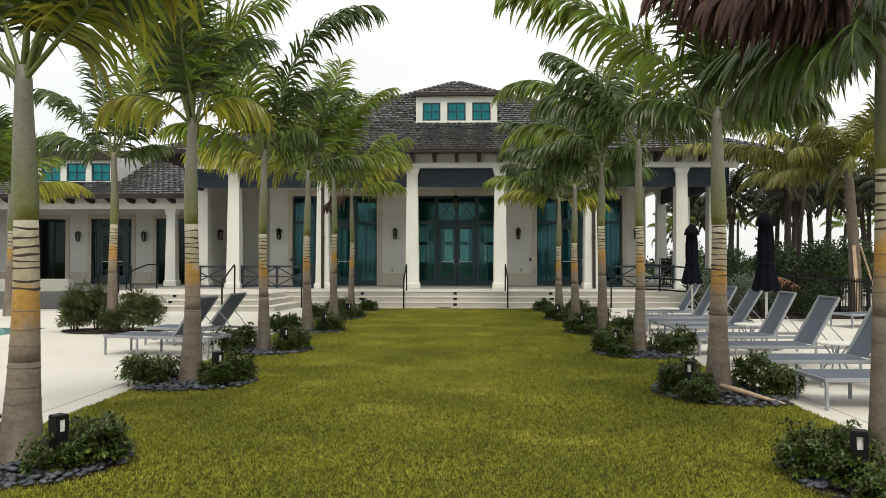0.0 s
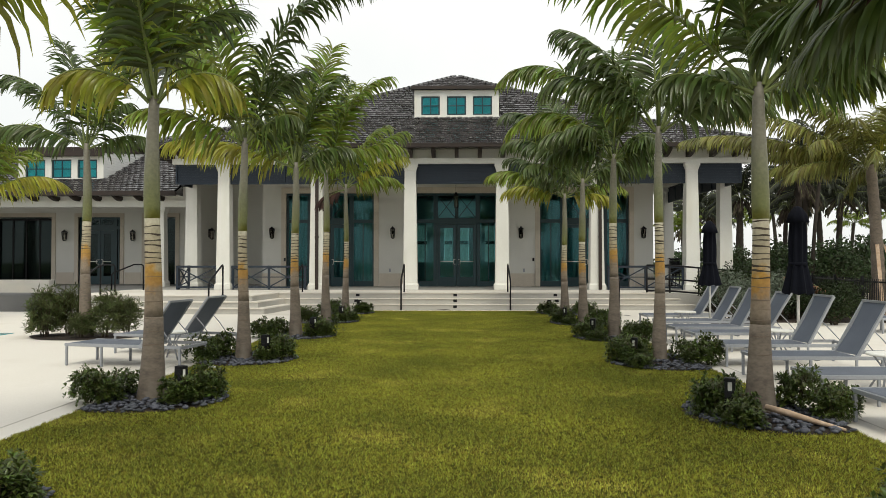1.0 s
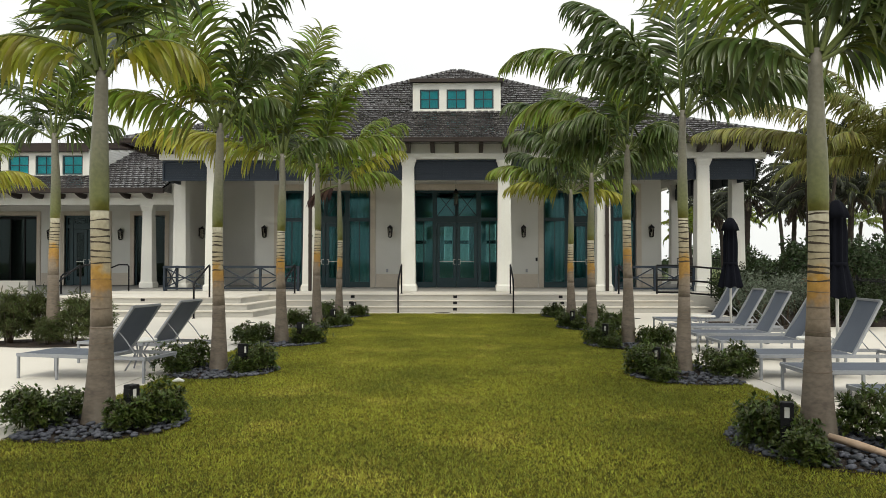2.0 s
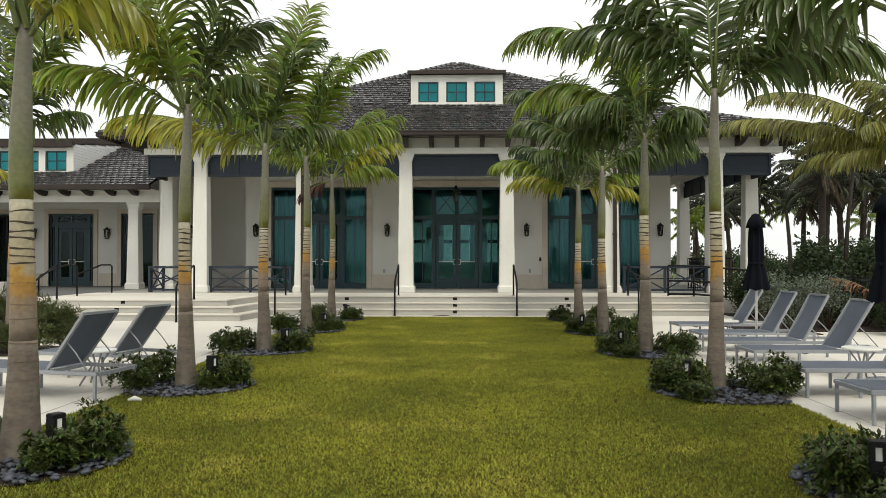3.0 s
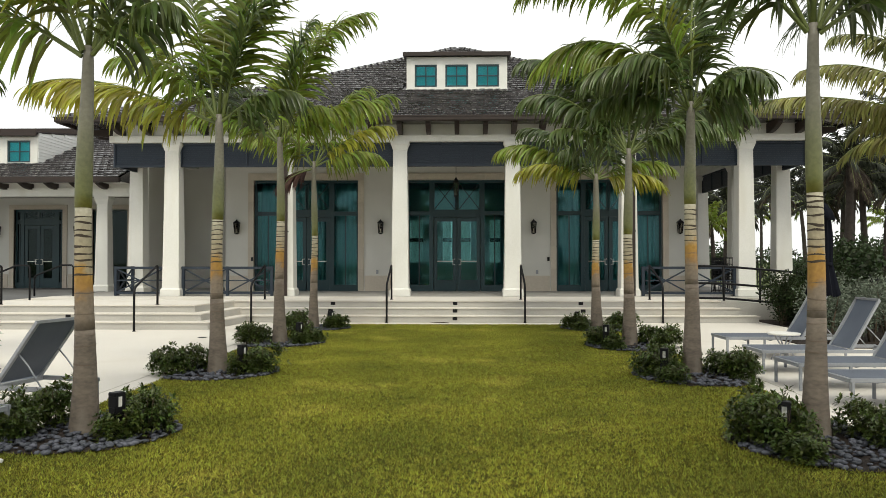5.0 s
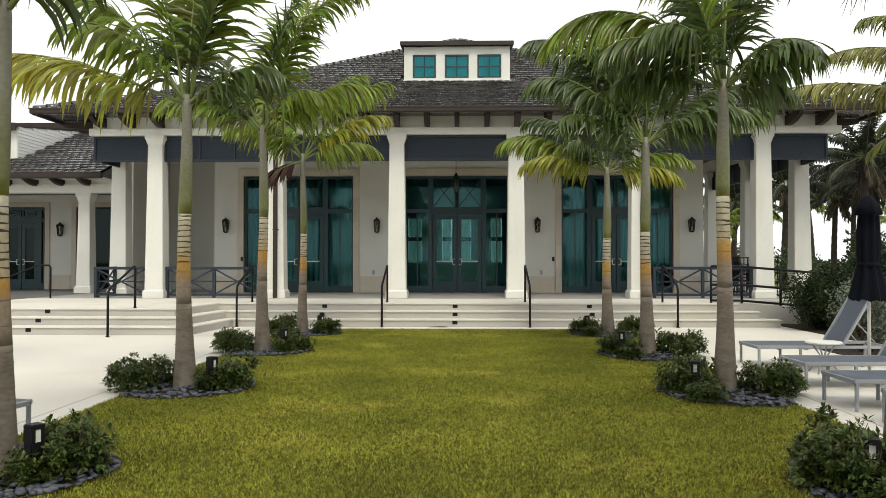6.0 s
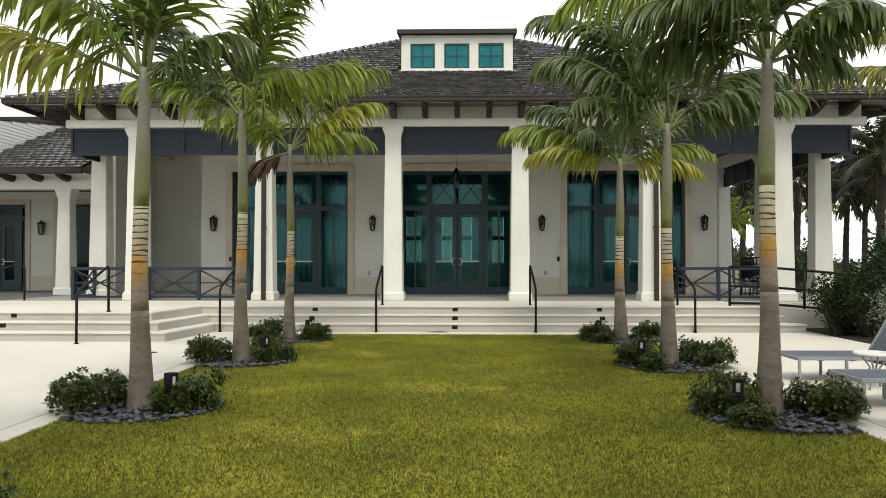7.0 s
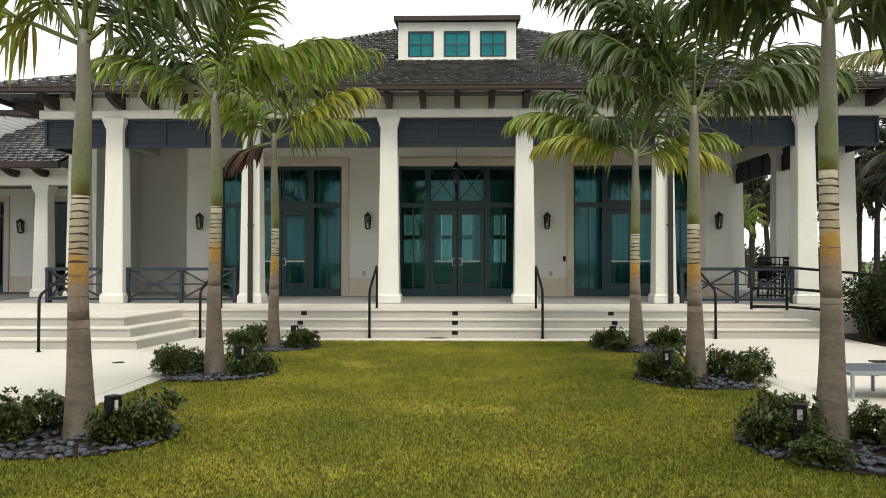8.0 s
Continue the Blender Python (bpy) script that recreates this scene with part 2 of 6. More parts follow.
M_ORANGE_DEAD = material("brown_dry_frond", (0.20, 0.095, 0.05), (0.11, 0.055, 0.03), 0.8, fine=10, broad=3, bump=0.1, per_piece=0.3, island=True)
M_PAVER = material("grey_porch_paver", (0.36, 0.35, 0.33), (0.29, 0.28, 0.265), 0.75, fine=30, broad=0.8, bump=0.15)
M_PAVER_DARK = material("dark_grey_paver", (0.15, 0.15, 0.15), (0.11, 0.11, 0.11), 0.75, fine=30, broad=0.8, bump=0.15)
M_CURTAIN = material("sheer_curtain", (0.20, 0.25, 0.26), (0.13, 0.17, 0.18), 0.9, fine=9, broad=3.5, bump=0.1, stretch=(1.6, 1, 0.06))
M_SHEER = material("rear_window_dimming_sheer", (0.85, 0.88, 0.86), (0.5, 0.56, 0.54), 0.9, fine=8, broad=4, bump=0, transmit=0.92, stretch=(3, 1, 0.5))
M_SIDING = material("white_siding", (0.76, 0.76, 0.74), (0.70, 0.70, 0.68), 0.6, bump=0.05)


# ---- mesh helpers ----
def box(bm, x0, y0, z0, x1, y1, z1, bevel=0.0):
    g = bmesh.ops.create_cube(bm, size=1.0, matrix=Matrix.Translation(((x0 + x1) / 2, (y0 + y1) / 2, (z0 + z1) / 2))
                              @ Matrix.Diagonal((abs(x1 - x0), abs(y1 - y0), abs(z1 - z0), 1)))
    if bevel:
        es = list({e for v in g["verts"] for e in v.link_edges})
        bmesh.ops.bevel(bm, geom=es, offset=bevel, segments=2, affect="EDGES", clamp_overlap=True)
    return bm


def bar(bm, p, q, w, h=None):
    """A square bar from p to q, w wide and h high."""
    p, q = Vector(p), Vector(q)
    h = h or w
    d = (q - p).normalized()
    side = d.cross(Vector((0, 0, 1)))
    side = side.normalized() if side.length > 1e-4 else Vector((1, 0, 0))
    up = side.cross(d)
    vs = [bm.verts.new(c + side * sx * w / 2 + up * sy * h / 2) for c in (p, q) for sx, sy in ((-1, -1), (1, -1), (1, 1), (-1, 1))]
    for f in ((3, 2, 1, 0), (4, 5, 6, 7), (0, 1, 5, 4), (1, 2, 6, 5), (2, 3, 7, 6), (3, 0, 4, 7)):
        bm.faces.new([vs[i] for i in f])
    return bm


def tube(bm, pts, radii, n=8, caps=True):
    """A round tube along pts; radii one number or one a point."""
    pts = [Vector(p) for p in pts]
    if not isinstance(radii, (list, tuple)):
        radii = [radii] * len(pts)
    rings = []
    ref = None
    for i, p in enumerate(pts):
        d = (pts[min(i + 1, len(pts) - 1)] - pts[max(i - 1, 0)]).normalized()
        if ref is None:
            ref = d.orthogonal().normalized()
        ref = (ref - d * ref.dot(d)).normalized()
        o = d.cross(ref)
        rings.append([bm.verts.new(p + (ref * math.cos(a) + o * math.sin(a)) * radii[i]) for a in (2 * math.pi * k / n for k in range(n))])
    for r0, r1 in zip(rings, rings[1:]):
        for k in range(n):
            f = bm.faces.new((r0[k], r0[(k + 1) % n], r1[(k + 1) % n], r1[k]))
            f.smooth = True
    if caps:
        bm.faces.new(list(reversed(rings[0])))
        bm.faces.new(rings[-1])
    return bm


def frustum(bm, cx, cy, z0, z1, w0, w1, bevel=0.0):
    """A square tapered block."""
    vs = [bm.verts.new((cx + sx * w / 2, cy + sy * w / 2, z)) for z, w in ((z0, w0), (z1, w1)) for sx, sy in ((-1, -1), (1, -1), (1, 1), (-1, 1))]
    fs = [bm.faces.new([vs[i] for i in f]) for f in ((3, 2, 1, 0), (4, 5, 6, 7), (0, 1, 5, 4), (1, 2, 6, 5), (2, 3, 7, 6), (3, 0, 4, 7))]
    if bevel:
        bmesh.ops.bevel(bm, geom=list({e for f in fs for e in f.edges}), offset=bevel, segments=2, affect="EDGES")
    return bm


def mesh_of(name, bm, mat):
    me = bpy.data.meshes.new(name)
    bm.to_mesh(me)
    bm.free()
    me.materials.append(mat)
    return me


def part(name, bm, mat, parent, label="", kind=""):
    """One mesh object under a thing or a part; bm may be a mesh already."""
    me = bm if isinstance(bm, bpy.types.Mesh) else mesh_of(name, bm, mat)
    ob = new(name, me)
    ob.parent = parent
    return tagged(ob, label=label, kind=kind)


def thing(name, label, category, group="", kind="", at=(0, 0, 0)):
    ob = new(name)
    ob.empty_display_size = 0.1
    ob.location = at
    return tagged(ob, label, category, group, kind)


def solid(name, bm, mat, label, category, group="", kind=""):
    return tagged(new(name, mesh_of(name, bm, mat)), label, category, group, kind)


def B():
    return bmesh.new()

# ---- ground ----
PORCH = 0.51
RISER, TREAD = 0.17, 0.36
WALL_FLOOR = 36.0
solid("ground", box(B(), -1500, -1500, -0.3, 1500, 2500, -0.06), M_FAR_GRASS, "mown green golf lawn reaching the horizon", "ground", kind="structure")
patio = solid("patio", box(B(), -40, -25, -0.25, 26, 50, -0.005), M_PATIO, "cream stone pool patio with fine joints", "patio", kind="structure")
bm = box(B(), -3.72, -8, -0.2, 3.66, 23.85, 0.012)
lawn = solid("lawn", bm, M_EARTH, "mown lawn strip of dense green turf with straw patches", "lawn", kind="structure")

# saw-cut joints in the patio beside the lawn, small floor drains
for x0, y0, x1, y1 in ((-4.08, -8, -4.066, 22.5), (4.0, -8, 4.014, 24.4)):
    part("joint", box(B(), x0, y0, -0.02, x1, y1, -0.0015), M_JOINT, patio)
for x, y in ((4.9, 22.4), (-5.1, 20.9)):
    dr = thing("floor_drain", "small round dark metal floor drain in the patio", "floor drain", "floor drains", at=(x, y, -0.004))
    part("grate", tube(B(), [(0, 0, 0), (0, 0, 0.006)], [0.09, 0.085], 20), M_BLACK, dr)

# ---- terrace and steps ----
terrace = thing("terrace", "pale stone terrace with three broad steps down to the patio", "terrace", kind="structure")
part("terrace_slab", box(B(), -30, 25.37, -0.1, 7.55 - 2 * TREAD, 50, PORCH, 0.012), M_STEP, terrace)
part("terrace_slab", box(B(), 6.83, 26.9, -0.1, 11.4, 50, PORCH - 0.003, 0.012), M_STEP, terrace)
part("terrace_slab", box(B(), -11.9, 22.7 + 2 * TREAD, -0.1, -6.4, 25.5, PORCH - 0.03, 0.012), M_STEP, terrace)
bm = B()
prof = [(6.9, PORCH - 0.005), (7.6, 0.47), (12.0, 0.1), (12.0, -0.1), (6.9, -0.1)]
lo = [bm.verts.new((x, 25.62, z)) for x, z in prof]
hi = [bm.verts.new((x, 26.88, z)) for x, z in prof]
bm.faces.new(lo)
bm.faces.new(list(reversed(hi)))
for i in range(5):
    bm.faces.new((lo[i], hi[i], hi[(i + 1) % 5], lo[(i + 1) % 5]))
bmesh.ops.recalc_face_normals(bm, faces=bm.faces)
part("ramp", bm, M_STEP, terrace)
# each step: a riser block and a paler tread slab with a small nosing; the left flight turns forward, its end slightly skewed
NOSE, SLAB = 0.03, 0.028
END_X, END_TREAD, SKEW = -5.57, 0.28, 0.30

def skewed(x0, y0, y1, xe0, xe1, z0, z1):
    """A slab from x0 to an end that leads from xe0 at y0 to xe1 at y1."""
    bm = B()
    vs = [bm.verts.new((x, y, z)) for z in (z0, z1) for x, y in ((x0, y0), (xe0, y0), (xe1, y1), (x0, y1))]
    for f in ((3, 2, 1, 0), (4, 5, 6, 7), (0, 1, 5, 4), (1, 2, 6, 5), (2, 3, 7, 6), (3, 0, 4, 7)):
        bm.faces.new([vs[i] for i in f])
    return bm

for i in (2, 1, 0):
    z = RISER * (i + 1)
    u = 24.65 + i * TREAD
    y0 = 22.6 + i * TREAD
    xe = END_X - i * END_TREAD
    xb = xe + SKEW * (u - y0) / 2.05
    if i < 2:
        part("step", box(B(), xe - 0.2, u, -0.05, 7.55 - i * TREAD, 25.6, z - SLAB), M_STEP, terrace)
    part("step", skewed(-11.9, y0, u + 0.02, xe, xb, -0.05, z - SLAB - 0.001 * i), M_STEP, terrace)
    part("tread", box(B(), xb + 0.003, u - NOSE, z - SLAB, 7.55 - i * TREAD + NOSE, u + TREAD + 0.04, z + 0.003 * (i == 2), 0.008), M_PATIO, terrace)
    part("tread", skewed(-11.9, y0 - NOSE, u + TREAD + 0.03, xe + NOSE, xb + NOSE * 0.5, z - SLAB, z + 0.003 * (i == 2) - 0.002), M_PATIO, terrace)
part("floor_slab", box(B(), -11.9, 25.78, 0.45, 6.8, 27.6, PORCH + 0.004), M_PATIO, terrace)
part("floor_slab", box(B(), -11.9, 23.7, 0.45, -6.45, 25.34, PORCH + 0.004), M_PATIO, terrace)
part("porch_floor", box(B(), -11.9, 27.61, 0.45, 11.3, WALL_FLOOR, PORCH + 0.004), M_PAVER, terrace)
part("porch_floor", box(B(), -29, 24.2, 0.45, -11.92, 34.3, PORCH + 0.004), M_PAVER_DARK, terrace)

# ---- main building ----
COL_Y, WALL_Y, EAVE_Y, EAVE_Z, PITCH = 27.98, 31.55, 27.0, 5.64, 0.40
EAVE_X = 11.45
house = thing("clubhouse", "white stucco clubhouse with brown hipped tile roof and columned porch", "building")

def wall_piece(x0, x1, z0, z1, y0=WALL_Y, y1=WALL_Y + 0.35):
    return part("wall", box(B(), x0, y0, z0, x1, y1, z1), M_STUCCO, house)

TOP = 4.36
for x0, x1 in ((-8.04, -7.05), (-3.42, -1.73), (1.73, 3.42), (7.05, 8.04)):
    wall_piece(x0, x1, PORCH - 0.02, TOP)
wall_piece(-8.04, 8.04, TOP, 5.6)
part("wall", box(B(), -8.04, WALL_Y + 0.35, 0.3, -7.69, 46, 5.6), M_STUCCO, house)
part("wall", box(B(), 7.69, WALL_Y + 0.35, 0.3, 8.04, 46, 5.6), M_STUCCO, house)
part("wall", box(B(), -10.9, 34.2, 0.3, -8.04, 34.5, 5.6), M_STUCCO, house)
part("wall", box(B(), -10.9, 31.2, 0.3, -10.6, 34.2, 5.6), M_STUCCO, house)
# stone base course and door surrounds
for x0, x1 in ((-8.06, -7.28), (-3.19, -1.96), (1.96, 3.19), (7.28, 8.06)):
    part("base_course", box(B(), x0, WALL_Y - 0.03, PORCH, x1, WALL_Y + 0.02, 1.05, 0.01), M_STONE, house, "cream limestone base course")
OPENINGS = ((-1.73, 1.73), (-7.05, -3.42), (3.42, 7.05))
for x0, x1 in OPENINGS:
    for a, b in ((x0 - 0.20, x0), (x1, x1 + 0.20)):
        z = PORCH
        while z < TOP - 0.02:
            z2 = min(z + 0.77, TOP)
            part("surround_stone", box(B(), a, WALL_Y - 0.06, z + 0.003, b, WALL_Y + 0.1, z2, 0.008), M_STONE, house)
            z = z2
    n = 4
    for k in range(n):
        a, b = x0 - 0.2 + (x1 - x0 + 0.4) * k / n, x0 - 0.2 + (x1 - x0 + 0.4) * (k + 1) / n
        part("lintel_stone", box(B(), a + 0.002, WALL_Y - 0.065, TOP, b - 0.002, WALL_Y + 0.1, TOP + 0.24, 0.008), M_STONE, house)

# interior box behind the glass, with rear windows to the far side
INT_Y = 40.0
part("interior_floor", box(B(), -7.69, WALL_Y + 0.36, 0.2, 7.69, INT_Y, PORCH - 0.01), M_INT_FLOOR, house)
part("interior_ceiling", box(B(), -7.69, WALL_Y + 0.36, 4.9, 7.69, INT_Y, 5.0), M_INTERIOR, house)
REAR = ((-2.2, -1.6), (-0.68, -0.28), (0.08, 0.58), (1.48, 1.95))
last = -7.69
for a, b in REAR + ((7.69, 7.69),):
    part("rear_wall", box(B(), last, INT_Y, 0.4, a, INT_Y + 0.2, 4.9), M_INTERIOR, house)
    if a < 7:
        part("rear_wall", box(B(), a, INT_Y, 3.45, b, INT_Y + 0.2, 4.9), M_INTERIOR, house)
        part("rear_wall", box(B(), a, INT_Y, 0.4, b, INT_Y + 0.2, 1.5), M_INTERIOR, house)
        part("rear_mullion", box(B(), a, INT_Y + 0.05, 2.45, b, INT_Y + 0.12, 2.62), M_TEAL, house)
        # added sheet that cuts the daylight coming through the rear opening
        part("sheer", box(B(), a + 0.01, INT_Y + 0.13, 1.5, b - 0.01, INT_Y + 0.134, 3.45), M_SHEER, house, "pale sheer added to dim the rear window")
    last = b

# sheer curtains behind the glass
def curtain(x0, x1, z1, y, parent):
    bm = B()
    n = int((x1 - x0) / 0.035)
    lo = [bm.verts.new((x0 + (x1 - x0) * k / n, y + 0.035 * math.sin(k * 1.25) + 0.02 * math.sin(k * 0.31), PORCH + 0.02)) for k in range(n + 1)]
    hi = [bm.verts.new((v.co.x, y + (v.co.y - y) * 0.8, z1)) for v in lo]
    for k in range(n):
        bm.faces.new((lo[k], lo[k + 1], hi[k + 1], hi[k])).smooth = True
    part("curtain", bm, M_CURTAIN, parent, "pale sheer curtain behind the glass")

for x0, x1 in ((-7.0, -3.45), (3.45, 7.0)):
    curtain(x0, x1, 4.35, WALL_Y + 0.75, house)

# porch beam, ceiling and columns
part("beam", box(B(), -10.35, COL_Y - 0.2, 5.08, 10.6, COL_Y + 0.2, 5.28, 0.01), M_TRIM, house)
part("frieze", box(B(), -10.27, COL_Y - 0.12, 5.28, 10.5, COL_Y + 0.2, 5.78), M_TRIM, house)
for s in (-1, 1):
    part("beam", box(B(), s * 10.35, COL_Y + 0.2, 5.08, s * 9.95, 46, 5.32, 0.01), M_TRIM, house)
    part("beam", box(B(), s * 10.27, COL_Y + 0.2, 5.32, s * 9.95, 46, 5.9), M_TRIM, house)
part("porch_ceiling", box(B(), -10.3, COL_Y - 0.1, 5.5, 10.3, 46, 5.56), M_SOFFIT, house)

def column(cx, cy, parent, z0=PORCH, z1=5.08, w=0.51, k=0.80):
    """A square tapered column on a plinth, with a flared capital."""
    col = part("column", frustum(B(), cx, cy, z0 + 0.2, z1 - 0.22, w, w * k, 0.012), M_TRIM, parent)
    part("plinth", frustum(frustum(B(), cx, cy, z0, z0 + 0.19, w + 0.09, w + 0.09, 0.012), cx, cy, z0 + 0.19, z0 + 0.24, w + 0.08, w + 0.01), M_TRIM, col)
    part("capital", frustum(frustum(B(), cx, cy, z1 - 0.26, z1 - 0.1, w * k + 0.01, w * k + 0.11), cx, cy, z1 - 0.1, z1, w * k + 0.14, w * k + 0.14, 0.01), M_TRIM, col)

COLS = (-8.46, -5.06, -1.66, 1.66, 5.06, 8.46)
for cx in COLS:
    column(cx, COL_Y, house)
for s in (-1, 1):
    for cy in (29.4, 33.2, 37.0):
        if s < 0 and cy > 30:
            continue
        column(s * 10.15, cy, house)
# brown downpipes down the face of two columns
for cx in (-5.02, 5.14):
    pipe = part("downpipe", box(B(), cx - 0.055, COL_Y - 0.4, PORCH + 0.02, cx + 0.055, COL_Y - 0.31, 5.06, 0.01), M_BROWN, house, "dark brown square downpipe")
    part("pipe_clip", box(B(), cx - 0.065, COL_Y - 0.405, 2.4, cx + 0.065, COL_Y - 0.2, 2.44), M_BROWN, pipe)
    part("elbow", bar(B(), (cx, COL_Y - 0.355, 5.05), (cx, EAVE_Y + 0.06, 5.54), 0.1), M_BROWN, pipe)

# navy louvre panels between the columns
def louvre(x0, x1, y, along="x"):
    n = max(1, round(abs(x1 - x0) / 1.1))
    bf = B()
    for k in range(n + 1):
        u = x0 + (x1 - x0) * k / n
        if along == "x":
            box(bf, u - 0.03, y - 0.04, 4.36, u + 0.03, y + 0.04, 5.07)
        else:
            box(bf, y - 0.04, u - 0.03, 4.36, y + 0.04, u + 0.03, 5.07)
    for z in (4.36, 5.01):
        if along == "x":
            box(bf, x0, y - 0.036, z, x1, y + 0.036, z + 0.06)
        else:
            box(bf, y - 0.036, x0, z, y + 0.036, x1, z + 0.06)
    panel = part("louvre_panel", bf, M_NAVY, house, "navy louvred shade panel")
    for k in range(10):
        z = 4.43 + k * 0.058
        bs = B()
        if along == "x":
            bar(bs, (x0, y + 0.005, z + 0.02), (x1, y + 0.005, z + 0.02), 0.014, 0.053)
            for v in bs.verts:
                v.co.y += (v.co.z - z) * 0.12
        else:
            bar(bs, (y, x0, z + 0.02), (y, x1, z + 0.02), 0.012, 0.055)
        part("slat", bs, M_NAVY, panel)
    bk = B()
    if along == "x":
        box(bk, x0, y + 0.03, 4.4, x1, y + 0.036, 5.03)
    else:
        box(bk, y + 0.03, x0, 4.4, y + 0.036, x1, 5.03)
    part("backing", bk, M_NAVY, panel)

for a, b in zip(COLS, COLS[1:]):
    louvre(a + 0.22, b - 0.22, COL_Y - 0.02)
louvre(-10.25, -8.68, COL_Y - 0.02)
louvre(8.68, 10.25, COL_Y - 0.02)
for a, b in ((28.2, 29.2), (29.6, 33.0), (33.4, 36.8)):
    louvre(a, b, 10.15, "y")
louvre(28.2, 29.2, -10.15, "y")

# scrolled rafter tails under a white boarded soffit
def rafter_tail(name, x, y0, y1, z0, parent, w=0.135):
    """A deep brown tail from the wall at y0 out to y1, its lower edge sweeping up to a blunt nose."""
    bt = B()
    n = 7
    low = [(y0 + (y1 - y0) * k / n, z0 + 0.02 + 0.17 * (k / n) ** 1.6 - 0.035 * math.sin(math.pi * k / n)) for k in range(n + 1)]
    prof = [(y0, z0 + 0.3)] + [(y1, z0 + 0.3)] + low[::-1]
    lo = [bt.verts.new((x - w / 2, y, z)) for y, z in prof]
    hi = [bt.verts.new((x + w / 2, y, z)) for y, z in prof]
    bt.faces.new(lo)
    bt.faces.new(list(reversed(hi)))
    for i in range(len(prof)):
        k = (i + 1) % len(prof)
        bt.faces.new((lo[i], hi[i], hi[k], lo[k]))
    bmesh.ops.recalc_face_normals(bt, faces=bt.faces)
    part(name, bt, M_BROWN, parent)

for k in range(-12, 13):
    rafter_tail("rafter_tail", k * 0.83 + 0.02, COL_Y - 0.1, EAVE_Y + 0.05, 5.27, house)
for k in range(7):
    y0, y1 = EAVE_Y + 0.02, COL_Y
    a, b = y0 + (y1 - y0) * k / 7, y0 + (y1 - y0) * (k + 1) / 7 - 0.006
    za, zb = EAVE_Z - 0.075 + 0.1 * k / 7, EAVE_Z - 0.075 + 0.1 * (k + 1) / 7
    bm = B()
    vs = [bm.verts.new((x, y, z + dz)) for dz in (0, 0.02) for x, y, z in ((-EAVE_X, a, za), (EAVE_X, a, za), (EAVE_X, b, zb), (-EAVE_X, b, zb))]
    for f in ((3, 2, 1, 0), (4, 5, 6, 7), (0, 1, 5, 4), (1, 2, 6, 5), (2, 3, 7, 6), (3, 0, 4, 7)):
        bm.faces.new([vs[i] for i in f])
    part("soffit_board", bm, M_TRIM, house, "white painted soffit board")
for s in (-1, 1):
    for k in range(14):
        y = COL_Y + 0.5 + k * 0.83
        if s < 0 and y > 31:
            continue
        bt = B()
        x0, x1 = s * (10.25 if s < 0 else 10.5), s * (EAVE_X - 0.04)
        vs = [bt.verts.new((x, y + d, z)) for d in (-0.067, 0.067) for x, z in ((x0, 5.29), (x1, 5.44), (x1, 5.56), (x0, 5.6))]
        for f in ((3, 2, 1, 0), (4, 5, 6, 7), (0, 1, 5, 4), (1, 2, 6, 5), (2, 3, 7, 6), (3, 0, 4, 7)):
            bt.faces.new([vs[i] for i in f])
        bmesh.ops.recalc_face_normals(bt, faces=bt.faces)
        part("rafter_tail", bt, M_BROWN, house)

# main hipped roof, its lower third slightly flatter than the rest
PEAK_Y = EAVE_Y + EAVE_X
BREAK, LOW_PITCH, HIGH_PITCH = 4.3, 0.40, 0.4986
def roof_rise(h):
    return LOW_PITCH * h if h < BREAK else LOW_PITCH * BREAK + HIGH_PITCH * (h - BREAK)
PEAK_Z = EAVE_Z + roof_rise(EAVE_X)
bm = B()
rings = []
for h in (0.0, BREAK, EAVE_X):
    r, z = EAVE_X - h, EAVE_Z + roof_rise(h)
    if r > 0.01:
        rings.append([bm.verts.new((sx * r, PEAK_Y + sy * r, z)) for sx, sy in ((-1, -1), (1, -1), (1, 1), (-1, 1))])
apex = bm.verts.new((0, PEAK_Y, PEAK_Z))
for i in range(4):
    bm.faces.new((rings[0][i], rings[0][(i + 1) % 4], rings[1][(i + 1) % 4], rings[1][i]))
    bm.faces.new((rings[1][i], rings[1][(i + 1) % 4], apex))
d = [bm.verts.new(v.co - Vector((0, 0, 0.04))) for v in rings[0]]
bm.faces.new((d[3], d[2], d[1], d[0]))
for i in range(4):
    bm.faces.new((rings[0][i], d[i], d[(i + 1) % 4], rings[0][(i + 1) % 4]))
roof = part("roof", bm, M_SHINGLE_FAR, house, "dark brown flat tile hipped roof")
for s, nm in ((0, "x"), (-1, "y"), (1, "y")):
    bg = B()
    if nm == "x":
        box(bg, -EAVE_X - 0.08, EAVE_Y - 0.12, EAVE_Z - 0.11, EAVE_X + 0.08, EAVE_Y + 0.015, EAVE_Z + 0.035, 0.02)
        box(bg, -EAVE_X - 0.1, EAVE_Y - 0.135, EAVE_Z + 0.01, EAVE_X + 0.1, EAVE_Y - 0.121, EAVE_Z + 0.045)
    else:
        box(bg, s * EAVE_X, EAVE_Y + 0.03, EAVE_Z - 0.11, s * (EAVE_X + 0.12), EAVE_Y + 2 * EAVE_X, EAVE_Z + 0.035, 0.02)
    part("gutter", bg, M_BROWN, house, "dark brown eaves gutter")

